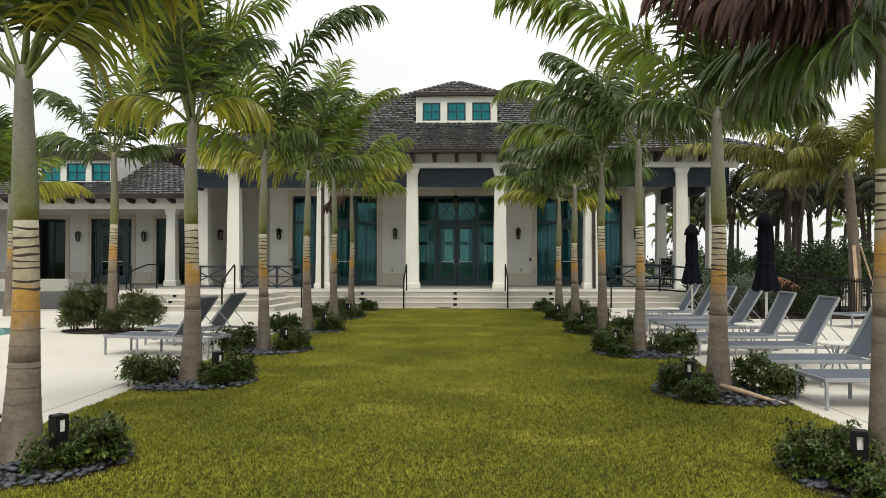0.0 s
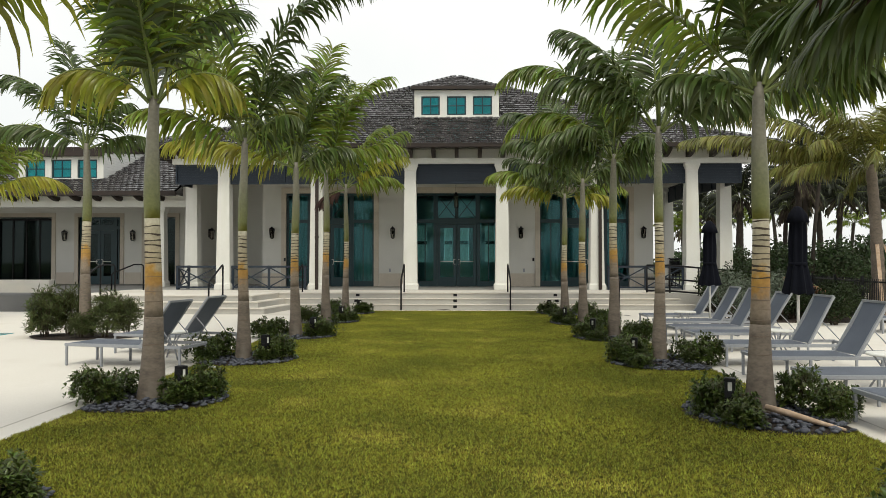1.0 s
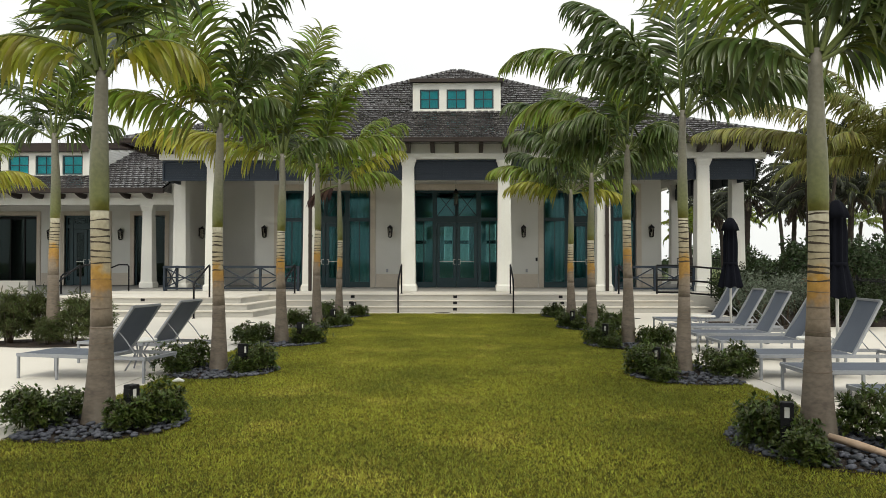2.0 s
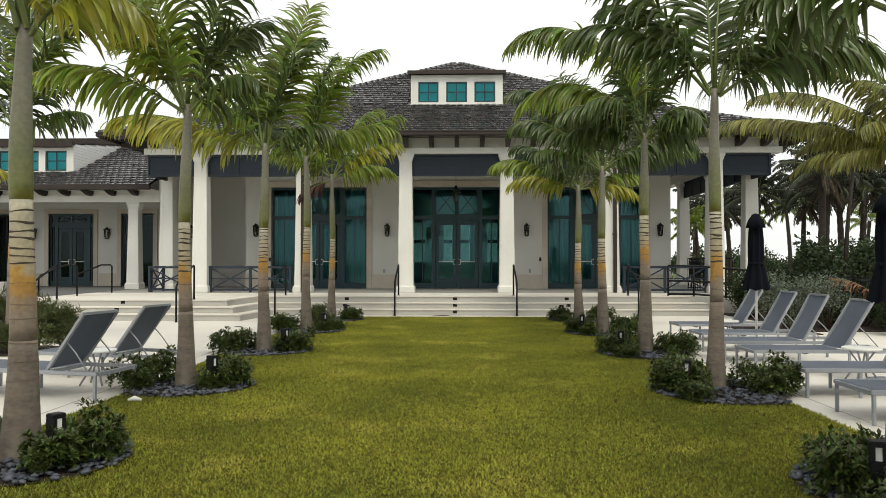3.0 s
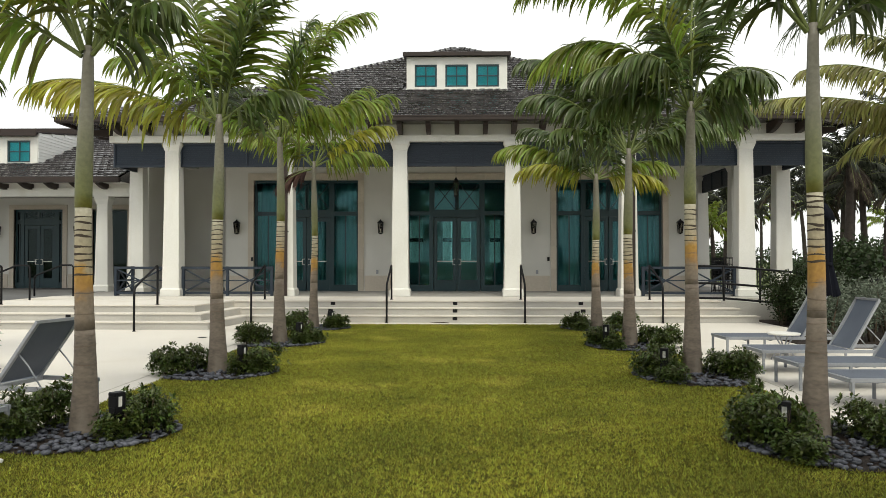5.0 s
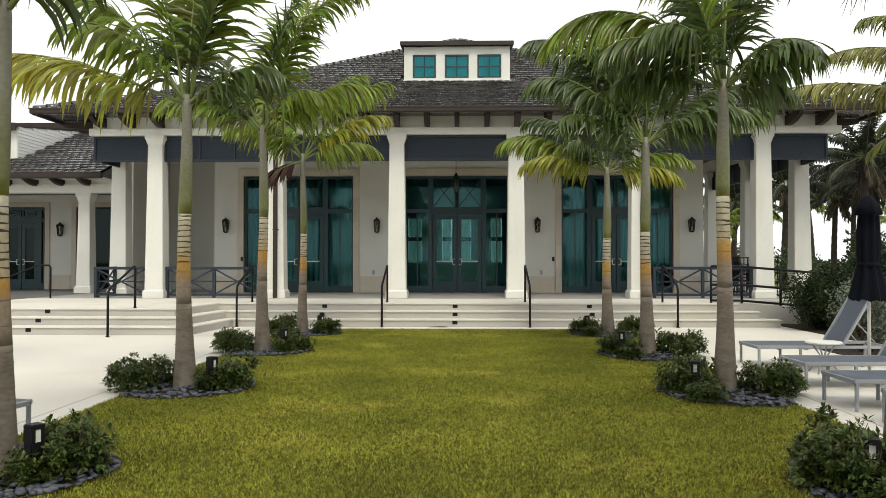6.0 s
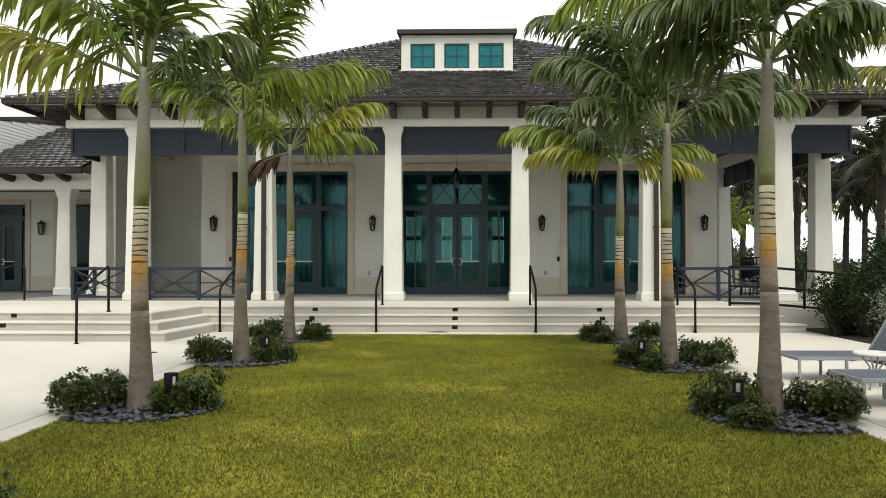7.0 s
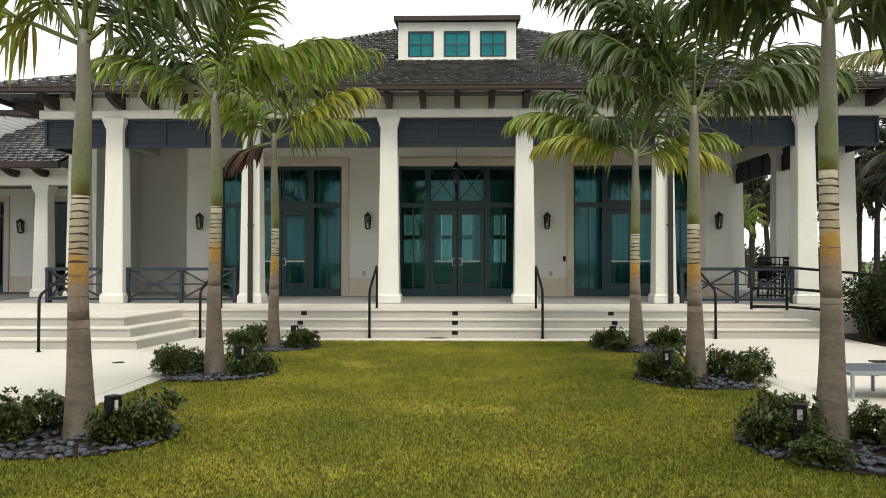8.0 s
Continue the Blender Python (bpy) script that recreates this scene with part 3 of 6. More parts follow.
# dormer
DY, DX, DZ0, DZ1 = 31.5, 1.74, 7.47, 8.62
dormer = part("dormer", box(B(), -DX, DY + 0.12, DZ0 - 0.1, DX, 36.2, DZ1), M_TRIM, house, "white dormer with three teal windows")
WIN = ((-1.46, -0.69), (-0.40, 0.39), (0.67, 1.46))
for a, b in ((-DX, -1.46), (-0.69, -0.40), (0.39, 0.67), (1.46, DX)):
    part("dormer_post", box(B(), a, DY, DZ0, b, DY + 0.12, DZ1), M_TRIM, dormer)
for a, b in WIN:
    part("dormer_panel", box(B(), a, DY + 0.004, DZ0, b, DY + 0.12, 7.58), M_TRIM, dormer)
    part("dormer_panel", box(B(), a, DY + 0.004, 8.36, b, DY + 0.12, DZ1), M_TRIM, dormer)
part("dormer_sill", box(B(), -DX - 0.04, DY - 0.05, DZ0 - 0.06, DX + 0.04, DY + 0.05, DZ0 + 0.03, 0.008), M_TRIM, dormer)

def sash(x0, x1, z0, z1, y, parent, frame_mat=M_TEAL, glass_mat=M_GLASS_TEAL, w=0.06):
    bf = B()
    for a, b, cc, dd in ((x0, x0 + w, z0, z1), (x1 - w, x1, z0, z1), (x0 + w, x1 - w, z0, z0 + w), (x0 + w, x1 - w, z1 - w, z1)):
        box(bf, a, y, cc, b, y + 0.05, dd, 0.006)
    mx, mz = (x0 + x1) / 2, (z0 + z1) / 2
    box(bf, mx - 0.019, y + 0.005, z0 + w, mx + 0.019, y + 0.04, z1 - w)
    box(bf, x0 + w, y + 0.008, mz - 0.019, mx - 0.019, y + 0.038, mz + 0.019)
    box(bf, mx + 0.019, y + 0.008, mz - 0.019, x1 - w, y + 0.038, mz + 0.019)
    win = part("window", bf, frame_mat, parent, "teal framed window with four panes")
    for a, b in ((x0 + w, mx - 0.019), (mx + 0.019, x1 - w)):
        for cc, dd in ((z0 + w, mz - 0.019), (mz + 0.019, z1 - w)):
            part("pane", box(B(), a, y + 0.02, cc, b, y + 0.026, dd), glass_mat, win)

for a, b in WIN:
    sash(a, b, 7.58, 8.36, DY + 0.03, house)
bm = B()
vs = [bm.verts.new(v) for v in ((-DX - 0.12, DY - 0.2, DZ1 + 0.0), (DX + 0.12, DY - 0.2, DZ1), (DX + 0.12, 36.2, DZ1 + 0.62), (-DX - 0.12, 36.2, DZ1 + 0.62))]
ws = [bm.verts.new(v.co + Vector((0, 0, 0.13))) for v in vs]
bm.faces.new(list(reversed(vs)))
bm.faces.new(ws)
for i in range(4):
    bm.faces.new((vs[i], vs[(i + 1) % 4], ws[(i + 1) % 4], ws[i]))
part("dormer_roof", bm, M_BROWN, dormer, "dark brown dormer roof edge")

# ---- doors ----
def glazed_doors(x0, x1, parent, y=WALL_Y + 0.12, z0=PORCH, z1=TOP, leaf=0.82, head=3.08, pane_mat=M_GLASS):
    """Double doors between sidelights under a transom with crossed bars."""
    cx = (x0 + x1) / 2
    bf = B()
    d = 0.10
    for a, b in ((x0, x0 + 0.07), (x1 - 0.07, x1)):
        box(bf, a, y, z0, b, y + d, z1)
    box(bf, x0 + 0.07, y, z1 - 0.09, x1 - 0.07, y + d, z1)
    for a, b in ((cx - leaf - 0.14, cx - leaf), (cx + leaf, cx + leaf + 0.14)):
        box(bf, a, y - 0.01, z0, b, y + d, z1 - 0.09)
    box(bf, cx - leaf, y, head, cx + leaf, y + d, head + 0.26)
    for a, b in ((x0 + 0.07, cx - leaf - 0.14), (cx + leaf + 0.14, x1 - 0.07)):
        box(bf, a, y, z0, b, y + d, z0 + 0.22)
        box(bf, a, y, head + 0.06, b, y + d, head + 0.2)
        m = (a + b) / 2
        box(bf, m - 0.02, y + 0.02, z0 + 0.22, m + 0.02, y + d - 0.02, head + 0.06)
    frame = part("door_frame", bf, M_TEAL, parent, "dark teal glazed door frame")
    for a, b in ((cx - leaf, cx), (cx, cx + leaf)):
        bl = B()
        m = (a + b) / 2
        for u, v in ((a + 0.012, a + 0.14), (b - 0.14, b - 0.012)):
            box(bl, u, y + 0.015, z0 + 0.01, v, y + 0.075, head - 0.01, 0.004)
        box(bl, a + 0.14, y + 0.015, z0 + 0.01, b - 0.14, y + 0.075, z0 + 0.38)
        box(bl, a + 0.14, y + 0.015, head - 0.15, b - 0.14, y + 0.075, head - 0.01)
        part("door_leaf", bl, M_TEAL, frame)
        part("pane", box(B(), a + 0.14, y + 0.04, z0 + 0.38, b - 0.14, y + 0.048, head - 0.15), pane_mat, frame)
        s = 1 if m < cx else -1
        hx = cx - s * 0.07
        hb = B()
        tube(hb, [(hx, y + 0.015, 1.42), (hx, y - 0.05, 1.43), (hx - s * 0.07, y - 0.05, 1.43), (hx - s * 0.07, y - 0.05, 1.62), (hx, y - 0.05, 1.62), (hx, y + 0.015, 1.63)], 0.013, 8)
        part("door_handle", hb, M_TABLE, frame, "brushed steel pull handle")
        part("push_bar", box(B(), a + 0.13, y - 0.02, 1.53, b - 0.13, y + 0.014, 1.56, 0.006), M_TABLE, frame, "pale push bar")
    for a, b in ((cx - leaf, cx - 0.03), (cx + 0.03, cx + leaf)):
        bx = B()
        zz0, zz1 = head + 0.26, z1 - 0.09
        box(bx, a, y + 0.02, zz0, a + 0.04, y + 0.07, zz1)
        box(bx, b - 0.04, y + 0.02, zz0, b, y + 0.07, zz1)
        bar(bx, (a + 0.03, y + 0.04, zz0), (b - 0.03, y + 0.04, zz1), 0.03)
        bar(bx, (a + 0.03, y + 0.046, zz1), (b - 0.03, y + 0.046, zz0), 0.03)
        part("transom_cross", bx, M_TEAL, frame)
        part("pane", box(B(), a + 0.04, y + 0.05, zz0, b - 0.04, y + 0.056, zz1), pane_mat, frame)
    for a, b in ((x0 + 0.07, cx - leaf - 0.14), (cx + leaf + 0.14, x1 - 0.07)):
        m = (a + b) / 2
        for u, v in ((a, m - 0.02), (m + 0.02, b)):
            part("pane", box(B(), u, y + 0.04, z0 + 0.22, v, y + 0.048, head + 0.06), pane_mat, frame)
        part("pane", box(B(), a, y + 0.04, head + 0.2, b, y + 0.048, z1 - 0.09), pane_mat, frame)

for x0, x1 in OPENINGS:
    glazed_doors(x0, x1, house)


# ---- lanterns ----
def wall_lantern(x, y, z, group):
    o = thing("wall_lantern", "black metal wall lantern with clear glass", "wall lantern", group, at=(x, y, z))
    part("back_plate", box(B(), -0.05, -0.025, -0.15, 0.05, 0, 0.2, 0.006), M_BLACK, o)
    for sx in (-1, 1):
        for sy in (-1, 1):
            part("corner_bar", bar(B(), (sx * 0.06, -0.13 + sy * 0.06, -0.2), (sx * 0.085, -0.13 + sy * 0.085, 0.14), 0.016), M_BLACK, o)
    part("base_cap", frustum(B(), 0, -0.13, -0.24, -0.2, 0.06, 0.15), M_BLACK, o)
    bb = frustum(frustum(frustum(B(), 0, -0.13, 0.14, 0.17, 0.2, 0.2), 0, -0.13, 0.17, 0.23, 0.18, 0.07), 0, -0.13, 0.23, 0.27, 0.05, 0.03)
    part("hood", bb, M_BLACK, o)
    part("bracket", box(B(), -0.012, -0.13, 0.19, 0.012, 0.0, 0.215), M_BLACK, o)
    part("lamp_glass", frustum(B(), 0, -0.13, -0.2, 0.14, 0.115, 0.165), M_GLASS_LAMP, o)
    bs = B()
    tube(bs, [(0, -0.13, -0.2), (0, -0.13, -0.05)], 0.018)
    part("candle", bs, M_TRIM, o)
    return o

for x in (-7.62, -2.63, 2.63, 7.62):
    wall_lantern(x, WALL_Y - 0.002, 2.72, "lanterns on the clubhouse wall")
side_lantern = wall_lantern(-10.58, 32.4, 2.72, "lanterns on the clubhouse wall")
side_lantern.rotation_euler = (0, 0, radians(90))

pend = thing("pendant_lantern", "black hanging lantern on a long rod under the porch ceiling", "pendant lantern", at=(-0.02, 29.9, 5.5))
bb = B()
tube(bb, [(0, 0, 0), (0, 0, -1.25)], 0.012)
part("rod", bb, M_BLACK, pend)
for sx in (-1, 1):
    for sy in (-1, 1):
        part("corner_bar", bar(B(), (sx * 0.09, sy * 0.09, -1.83), (sx * 0.13, sy * 0.13, -1.42), 0.02), M_BLACK, pend)
part("base_cap", frustum(B(), 0, 0, -1.87, -1.83, 0.2, 0.2), M_BLACK, pend)
part("hood", frustum(frustum(B(), 0, 0, -1.42, -1.39, 0.3, 0.3), 0, 0, -1.39, -1.24, 0.27, 0.04), M_BLACK, pend)
part("lamp_glass", frustum(B(), 0, 0, -1.83, -1.42, 0.17, 0.25), M_GLASS_LAMP, pend)
pend.scale = (0.66, 0.66, 1)

# small wall plates
for x, z in ((-2.75, 1.18), (2.75, 1.18), (3.14, 1.62), (-7.1, 1.62)):
    o = solid("wall_box", box(B(), x - 0.04, WALL_Y - 0.075, z - 0.07, x + 0.04, WALL_Y - 0.062 if abs(x) > 3 else WALL_Y - 0.03, z + 0.07, 0.005),
              M_BLACK if abs(x) > 3 else M_ALU, "small metal wall outlet box", "outlet")


# ---- railings and handrails ----
def cross_rail(p, q, group="porch railings"):
    """Navy railing with crossed panels between two floor points."""
    p, q = Vector(p), Vector(q)
    L = (q - p).length
    o = thing("porch_railing", "navy metal porch railing with crossed panels", "railing", group, at=p)
    o.rotation_euler = (0, 0, math.atan2(q.y - p.y, q.x - p.x))
    n = max(1, round(L / 1.35))
    posts = [k * L / n for k in range(n + 1)]
    for u in posts:
        part("post", box(B(), u - 0.04, -0.04, 0, u + 0.04, 0.04, 0.88, 0.004), M_NAVY, o)
    part("top_rail", box(B(), -0.05, -0.045, 0.8, L + 0.05, 0.045, 0.875, 0.006), M_NAVY, o)
    part("bottom_rail", box(B(), 0, -0.03, 0.06, L, 0.03, 0.12), M_NAVY, o)
    for a, b in zip(posts, posts[1:]):
        part("mid_rail", box(B(), a + 0.04, -0.018, 0.445, b - 0.04, 0.018, 0.48), M_NAVY, o)
        part("brace", bar(B(), (a + 0.04, 0.004, 0.12), (b - 0.04, 0.004, 0.8), 0.03, 0.04), M_NAVY, o)
        part("brace", bar(B(), (a + 0.04, -0.004, 0.8), (b - 0.04, -0.004, 0.12), 0.03, 0.04), M_NAVY, o)

cross_rail((-10.2, COL_Y - 0.02, PORCH), (-8.76, COL_Y - 0.02, PORCH))
cross_rail((-8.16, COL_Y - 0.02, PORCH), (-5.5, COL_Y - 0.02, PORCH))
cross_rail((5.5, COL_Y - 0.02, PORCH), (8.16, COL_Y - 0.02, PORCH))
cross_rail((-10.2, COL_Y + 0.1, PORCH), (-10.2, 29.1, PORCH))


def handrail(x, y, group="stair handrails", run=1.18, drop=0.0):
    o = thing("stair_handrail", "black round metal handrail beside the steps", "handrail", group, at=(x, y, drop))
    bb = B()
    tube(bb, [(0, 0, -0.01), (0, 0, 0.86), (0, 0.03, 0.93), (0, 0.08, 0.98), (0, run - 0.12, 1.40), (0, run - 0.04, 1.425), (0, run, 1.40), (0, run, 1.34), (0, run, PORCH)], 0.026, 10)
    part("rail", bb, M_BLACK, o)
    for yy, zz in ((0, 0.0), (run, PORCH)):
        part("foot_plate", tube(B(), [(0, yy, zz), (0, yy, zz + 0.012)], 0.045, 12), M_BLACK, o)

for x in (-5.15, -1.73, 1.73, 5.15):
    handrail(x, 24.56, run=1.3)
handrail(-7.05, 22.15, run=1.25)
handrail(-10.8, 22.15, run=1.25)
for y in (25.4, 27.6):
    o = thing("stair_handrail", "black round metal handrail beside the steps", "handrail", "stair handrails", at=(-11.3, y, PORCH))
    part("rail", tube(B(), [(0, 0, 0), (0, 0, 0.86), (-0.05, 0, 0.92), (-0.35, 0, 0.92), (-1.1, 0, 0.62), (-1.16, 0, 0.55), (-1.16, 0, 0)], 0.026, 10), M_BLACK, o)

# ramp railing of black bars
ramp_rail = thing("ramp_railing", "black metal railing with two bars along the ramp", "railing", at=(0, 25.7, 0))
slope = lambda x: 0.51 - 0.085 * max(0, x - 7.0)
for x in (6.3, 7.05, 8.0, 9.0, 10.0):
    part("post", tube(B(), [(x, 0, slope(x) - 0.05), (x, 0, slope(x) + 0.9)], 0.03, 10), M_BLACK, ramp_rail)
for dz in (0.06, 0.45, 0.9):
    part("bar", tube(B(), [(6.3, 0, 0.51 + dz), (7.05, 0, slope(7.05) + dz), (10.0, 0, slope(10.0) + dz)], 0.03, 10), M_BLACK, ramp_rail)
# black picket panel on the side porch
picket = thing("picket_gate", "black metal picket gate on the side porch", "gate", at=(8.25, 30.2, PORCH))
for z in (0.08, 1.12):
    part("rail", box(B(), 0, -0.015, z, 1.6, 0.015, z + 0.035), M_BLACK, picket)
for k in range(15):
    part("picket", box(B(), k * 0.113, -0.01, 0.0, k * 0.113 + 0.018, 0.01, 1.15), M_BLACK, picket)

# black chairs stacked behind the railing
def stack_chair(x, y, z, turn):
    o = thing("stacking_chair", "black metal garden chair stacked with others on the porch", "chair", "stacked porch chairs", at=(x, y, z))
    o.rotation_euler = (radians(4), 0, turn)
    part("seat", box(B(), -0.23, -0.22, 0.43, 0.23, 0.22, 0.455, 0.01), M_BLACK, o)
    for sx in (-1, 1):
        for sy in (-1, 1):
            part("leg", tube(B(), [(sx * 0.23, sy * 0.22, 0), (sx * 0.21, sy * 0.2, 0.43)], 0.014, 8), M_BLACK, o)
        part("back_post", tube(B(), [(sx * 0.21, 0.2, 0.44), (sx * 0.21, 0.27, 0.86)], 0.014, 8), M_BLACK, o)
        part("armrest", tube(B(), [(sx * 0.22, 0.23, 0.66), (sx * 0.24, -0.15, 0.66), (sx * 0.22, -0.2, 0.44)], 0.014, 8), M_BLACK, o)
    for k in range(3):
        part("back_slat", box(B(), -0.2, 0.225 + 0.018 * k, 0.55 + k * 0.11, 0.2, 0.24 + 0.018 * k, 0.62 + k * 0.11), M_BLACK, o)

for cx, cy, turn in ((8.75, 30.7, 0.3), (9.45, 30.8, -0.2), (9.0, 31.5, 1.2)):
    for k in range(4):
        stack_chair(cx, cy - 0.02 * k, PORCH + 0.095 * k, turn)


def step_light(x, y, z):
    o = thing("step_light", "small black recessed step light", "step light", "step lights", at=(x, y, z))
    part("housing", box(B(), -0.06, -0.006, -0.042, 0.06, 0.02, 0.042, 0.003), M_BLACK, o)
    part("louvre", box(B(), -0.035, -0.009, -0.004, 0.035, -0.004, 0.012), M_BLACK, o)

for i in range(3):
    for x in (-0.02, -3.22, 3.25) if i else (-0.02,):
        step_light(x, 24.65 + i * TREAD, RISER * (i + 0.58))
    step_light(-8.95, 22.6 + i * TREAD, RISER * (i + 0.58))


# ---- left wing ----
WW, WCOL, WEAVE, WEZ = 34.3, 31.2, 30.25, 4.31
wing = thing("side_wing", "white stucco side wing with brown tile roof and long dormer", "building")
WOPEN = ((-20.9, -18.42, 3.5), (-17.19, -15.28, 3.55), (-14.1, -12.75, 3.5))
edge = [-30.0]
for a, b, z in WOPEN:
    edge += [a, b]
edge.append(-10.9)
for a, b in zip(edge[0::2], edge[1::2]):
    part("wall", box(B(), a, WW, 0.3, b, WW + 0.3, 3.56), M_STUCCO, wing)
    part("base_course", box(B(), a + 0.22, WW - 0.03, PORCH, b - 0.22, WW + 0.02, 1.05, 0.01), M_STONE, wing)
part("wall", box(B(), -30, WW, 3.56, -10.9, WW + 0.3, 4.5), M_STUCCO, wing)
for a, b, z in WOPEN:
    for u, v in ((a - 0.18, a), (b, b + 0.18)):
        part("surround_stone", box(B(), u, WW - 0.05, PORCH, v, WW + 0.1, 3.56, 0.008), M_STONE, wing)
    part("lintel_stone", box(B(), a - 0.18, WW - 0.055, 3.56, b + 0.18, WW + 0.1, 3.74, 0.008), M_STONE, wing)
part("interior_back", box(B(), -30, 37.2, 0.3, -11, 37.4, 4.5), M_INTERIOR, wing)
part("interior_ceiling", box(B(), -30, WW + 0.31, 4.0, -11, 37.2, 4.1), M_INTERIOR, wing)
glazed_doors(-17.19, -15.28, wing, WW + 0.1, PORCH, 3.56, 0.62, 2.95, M_GLASS_DARK)
bm = B()
a, b = -20.9, -18.42
for k in range(5):
    u = a + (b - a) * k / 4
    box(bm, u - 0.03, WW + 0.1, PORCH, u + 0.03, WW + 0.18, 3.5)
box(bm, a, WW + 0.11, 3.4, b, WW + 0.17, 3.5)
dw = part("door_frame", bm, M_BLACK, wing, "dark folding door frame")
part("pane", box(B(), a, WW + 0.13, PORCH, b, WW + 0.14, 3.4), M_GLASS_DARK, dw)
bm = box(box(B(), -14.1, WW + 0.1, PORCH, -14.02, WW + 0.18, 3.5), -12.83, WW + 0.1, PORCH, -12.75, WW + 0.18, 3.5)
dw = part("door_frame", bm, M_TEAL, wing, "dark teal narrow door frame")
part("pane", box(B(), -14.02, WW + 0.13, PORCH, -12.83, WW + 0.14, 3.5), M_GLASS_DARK, dw)
part("beam", box(B(), -30, WCOL - 0.2, 3.77, -10.95, WCOL + 0.2, 4.06, 0.01), M_TRIM, wing)
part("beam", box(B(), -30, WCOL - 0.12, 4.06, -10.95, WCOL + 0.2, 4.6), M_TRIM, wing)
part("porch_ceiling", box(B(), -30, WCOL + 0.2, 4.0, -10.95, WW, 4.06), M_SOFFIT, wing)
for cx in (-12.15, -21.4):
    column(cx, WCOL + 0.02, wing, PORCH, 3.77, 0.46)
for x in (-14.66, -17.78):
    wall_lantern(x, WW - 0.002, 2.72, "lanterns on the wing wall")
for k in range(21):
    rafter_tail("rafter_tail", -29.4 + k * 0.87, WCOL - 0.1, WEAVE + 0.03, 3.99, wing, 0.125)
part("soffit", box(B(), -30, WEAVE + 0.02, 4.2, -11.2, WCOL - 0.1, 4.22), M_TRIM, wing)
WRIDGE_Y = 36.2
WRZ = WEZ + PITCH * (WRIDGE_Y - WEAVE)
bm = B()
prof = [(WEAVE, WEZ), (WRIDGE_Y, WRZ), (WRIDGE_Y + 5.2, WEZ), (WRIDGE_Y + 5.2, WEZ - 0.1), (WEAVE, WEZ - 0.1)]
lo = [bm.verts.new((-32, y, z)) for y, z in prof]
hi = [bm.verts.new((-11.2, y, z)) for y, z in prof]
bm.faces.new(lo)
bm.faces.new(list(reversed(hi)))
for i in range(5):
    bm.faces.new((lo[i], hi[i], hi[(i + 1) % 5], lo[(i + 1) % 5]))
bmesh.ops.recalc_face_normals(bm, faces=bm.faces)
wing_roof = part("roof", bm, M_SHINGLE_FAR, wing, "dark brown flat tile roof")
part("gutter", box(B(), -32, WEAVE - 0.1, WEZ - 0.15, -11.15, WEAVE + 0.02, WEZ + 0.03, 0.02), M_BROWN, wing, "dark brown eaves gutter")
part("roof_curb", box(B(), -32, WRIDGE_Y - 0.12, WRZ - 0.1, -10.95, WRIDGE_Y + 0.6, WRZ + 0.36, 0.02), M_BROWN, wing, "dark brown metal curb along the ridge")
# long dormer with three windows and a sided cheek
WDY, WD0, WD1 = 31.95, 4.98, 5.98
WDX0, WDX1 = -18.57, -14.94
bm = B()
prof = [(WDY + 0.14, WD0 - 0.1), (WDY + 0.14, WD1 + 0.14), (WRIDGE_Y - 0.14, WD1 + 0.715), (WRIDGE_Y - 0.14, WD0 - 0.1)]
lo = [bm.verts.new((WDX0, y, z)) for y, z in prof]
hi = [bm.verts.new((WDX1 - 0.02, y, z)) for y, z in prof]
bm.faces.new(lo)
bm.faces.new(list(reversed(hi)))
for i in range(4):
    bm.faces.new((lo[i], hi[i], hi[(i + 1) % 4], lo[(i + 1) % 4]))
bmesh.ops.recalc_face_normals(bm, faces=bm.faces)
wd = part("dormer", bm, M_TRIM, wing, "long white dormer clad in boards")
WWIN = ((-18.27, -17.42), (-17.15, -16.3), (-16.04, -15.2))
last = WDX0
for a, b in WWIN:
    part("dormer_post", box(B(), last, WDY, WD0, a, WDY + 0.14, WD1), M_TRIM, wd)
    part("dormer_panel", box(B(), a, WDY + 0.004, WD0, b, WDY + 0.14, 5.07), M_TRIM, wd)
    part("dormer_panel", box(B(), a, WDY + 0.004, 5.86, b, WDY + 0.14, WD1), M_TRIM, wd)
    last = b
part("dormer_post", box(B(), last, WDY, WD0, WDX1, WDY + 0.14, WD1), M_TRIM, wd)
for a, b in WWIN:
    sash(a, b, 5.07, 5.86, WDY + 0.04, wing)
for k in range(15):
    z = WD0 + 0.02 + k * 0.115
    y0 = max(WDY + 0.03, WDY - 0.19 + (z - WD1 - 0.02) / 0.135)
    bs = B()
    vs = [bs.verts.new((x, y, zz)) for y in (y0, WRIDGE_Y - 0.13) for x, zz in ((WDX1 - 0.02, z), (WDX1 + 0.03, z), (WDX1 + 0.012, z + 0.112), (WDX1 - 0.02, z + 0.112))]
    for f in ((3, 2, 1, 0), (4, 5, 6, 7), (0, 1, 5, 4), (1, 2, 6, 5), (2, 3, 7, 6), (3, 0, 4, 7)):
        bs.faces.new([vs[i] for i in f])
    bmesh.ops.recalc_face_normals(bs, faces=bs.faces)
    part("siding_board", bs, M_SIDING, wd)
bm = B()
vs = [bm.verts.new(v) for v in ((WDX0 - 0.15, WDY - 0.19, WD1 + 0.12), (WDX1 + 0.04, WDY - 0.19, WD1 + 0.12), (WDX1 + 0.04, WRIDGE_Y - 0.13, WD1 + 0.72), (WDX0 - 0.15, WRIDGE_Y - 0.13, WD1 + 0.72))]
ws = [bm.verts.new(v.co + Vector((0, 0, 0.05))) for v in vs]
bm.faces.new(list(reversed(vs)))
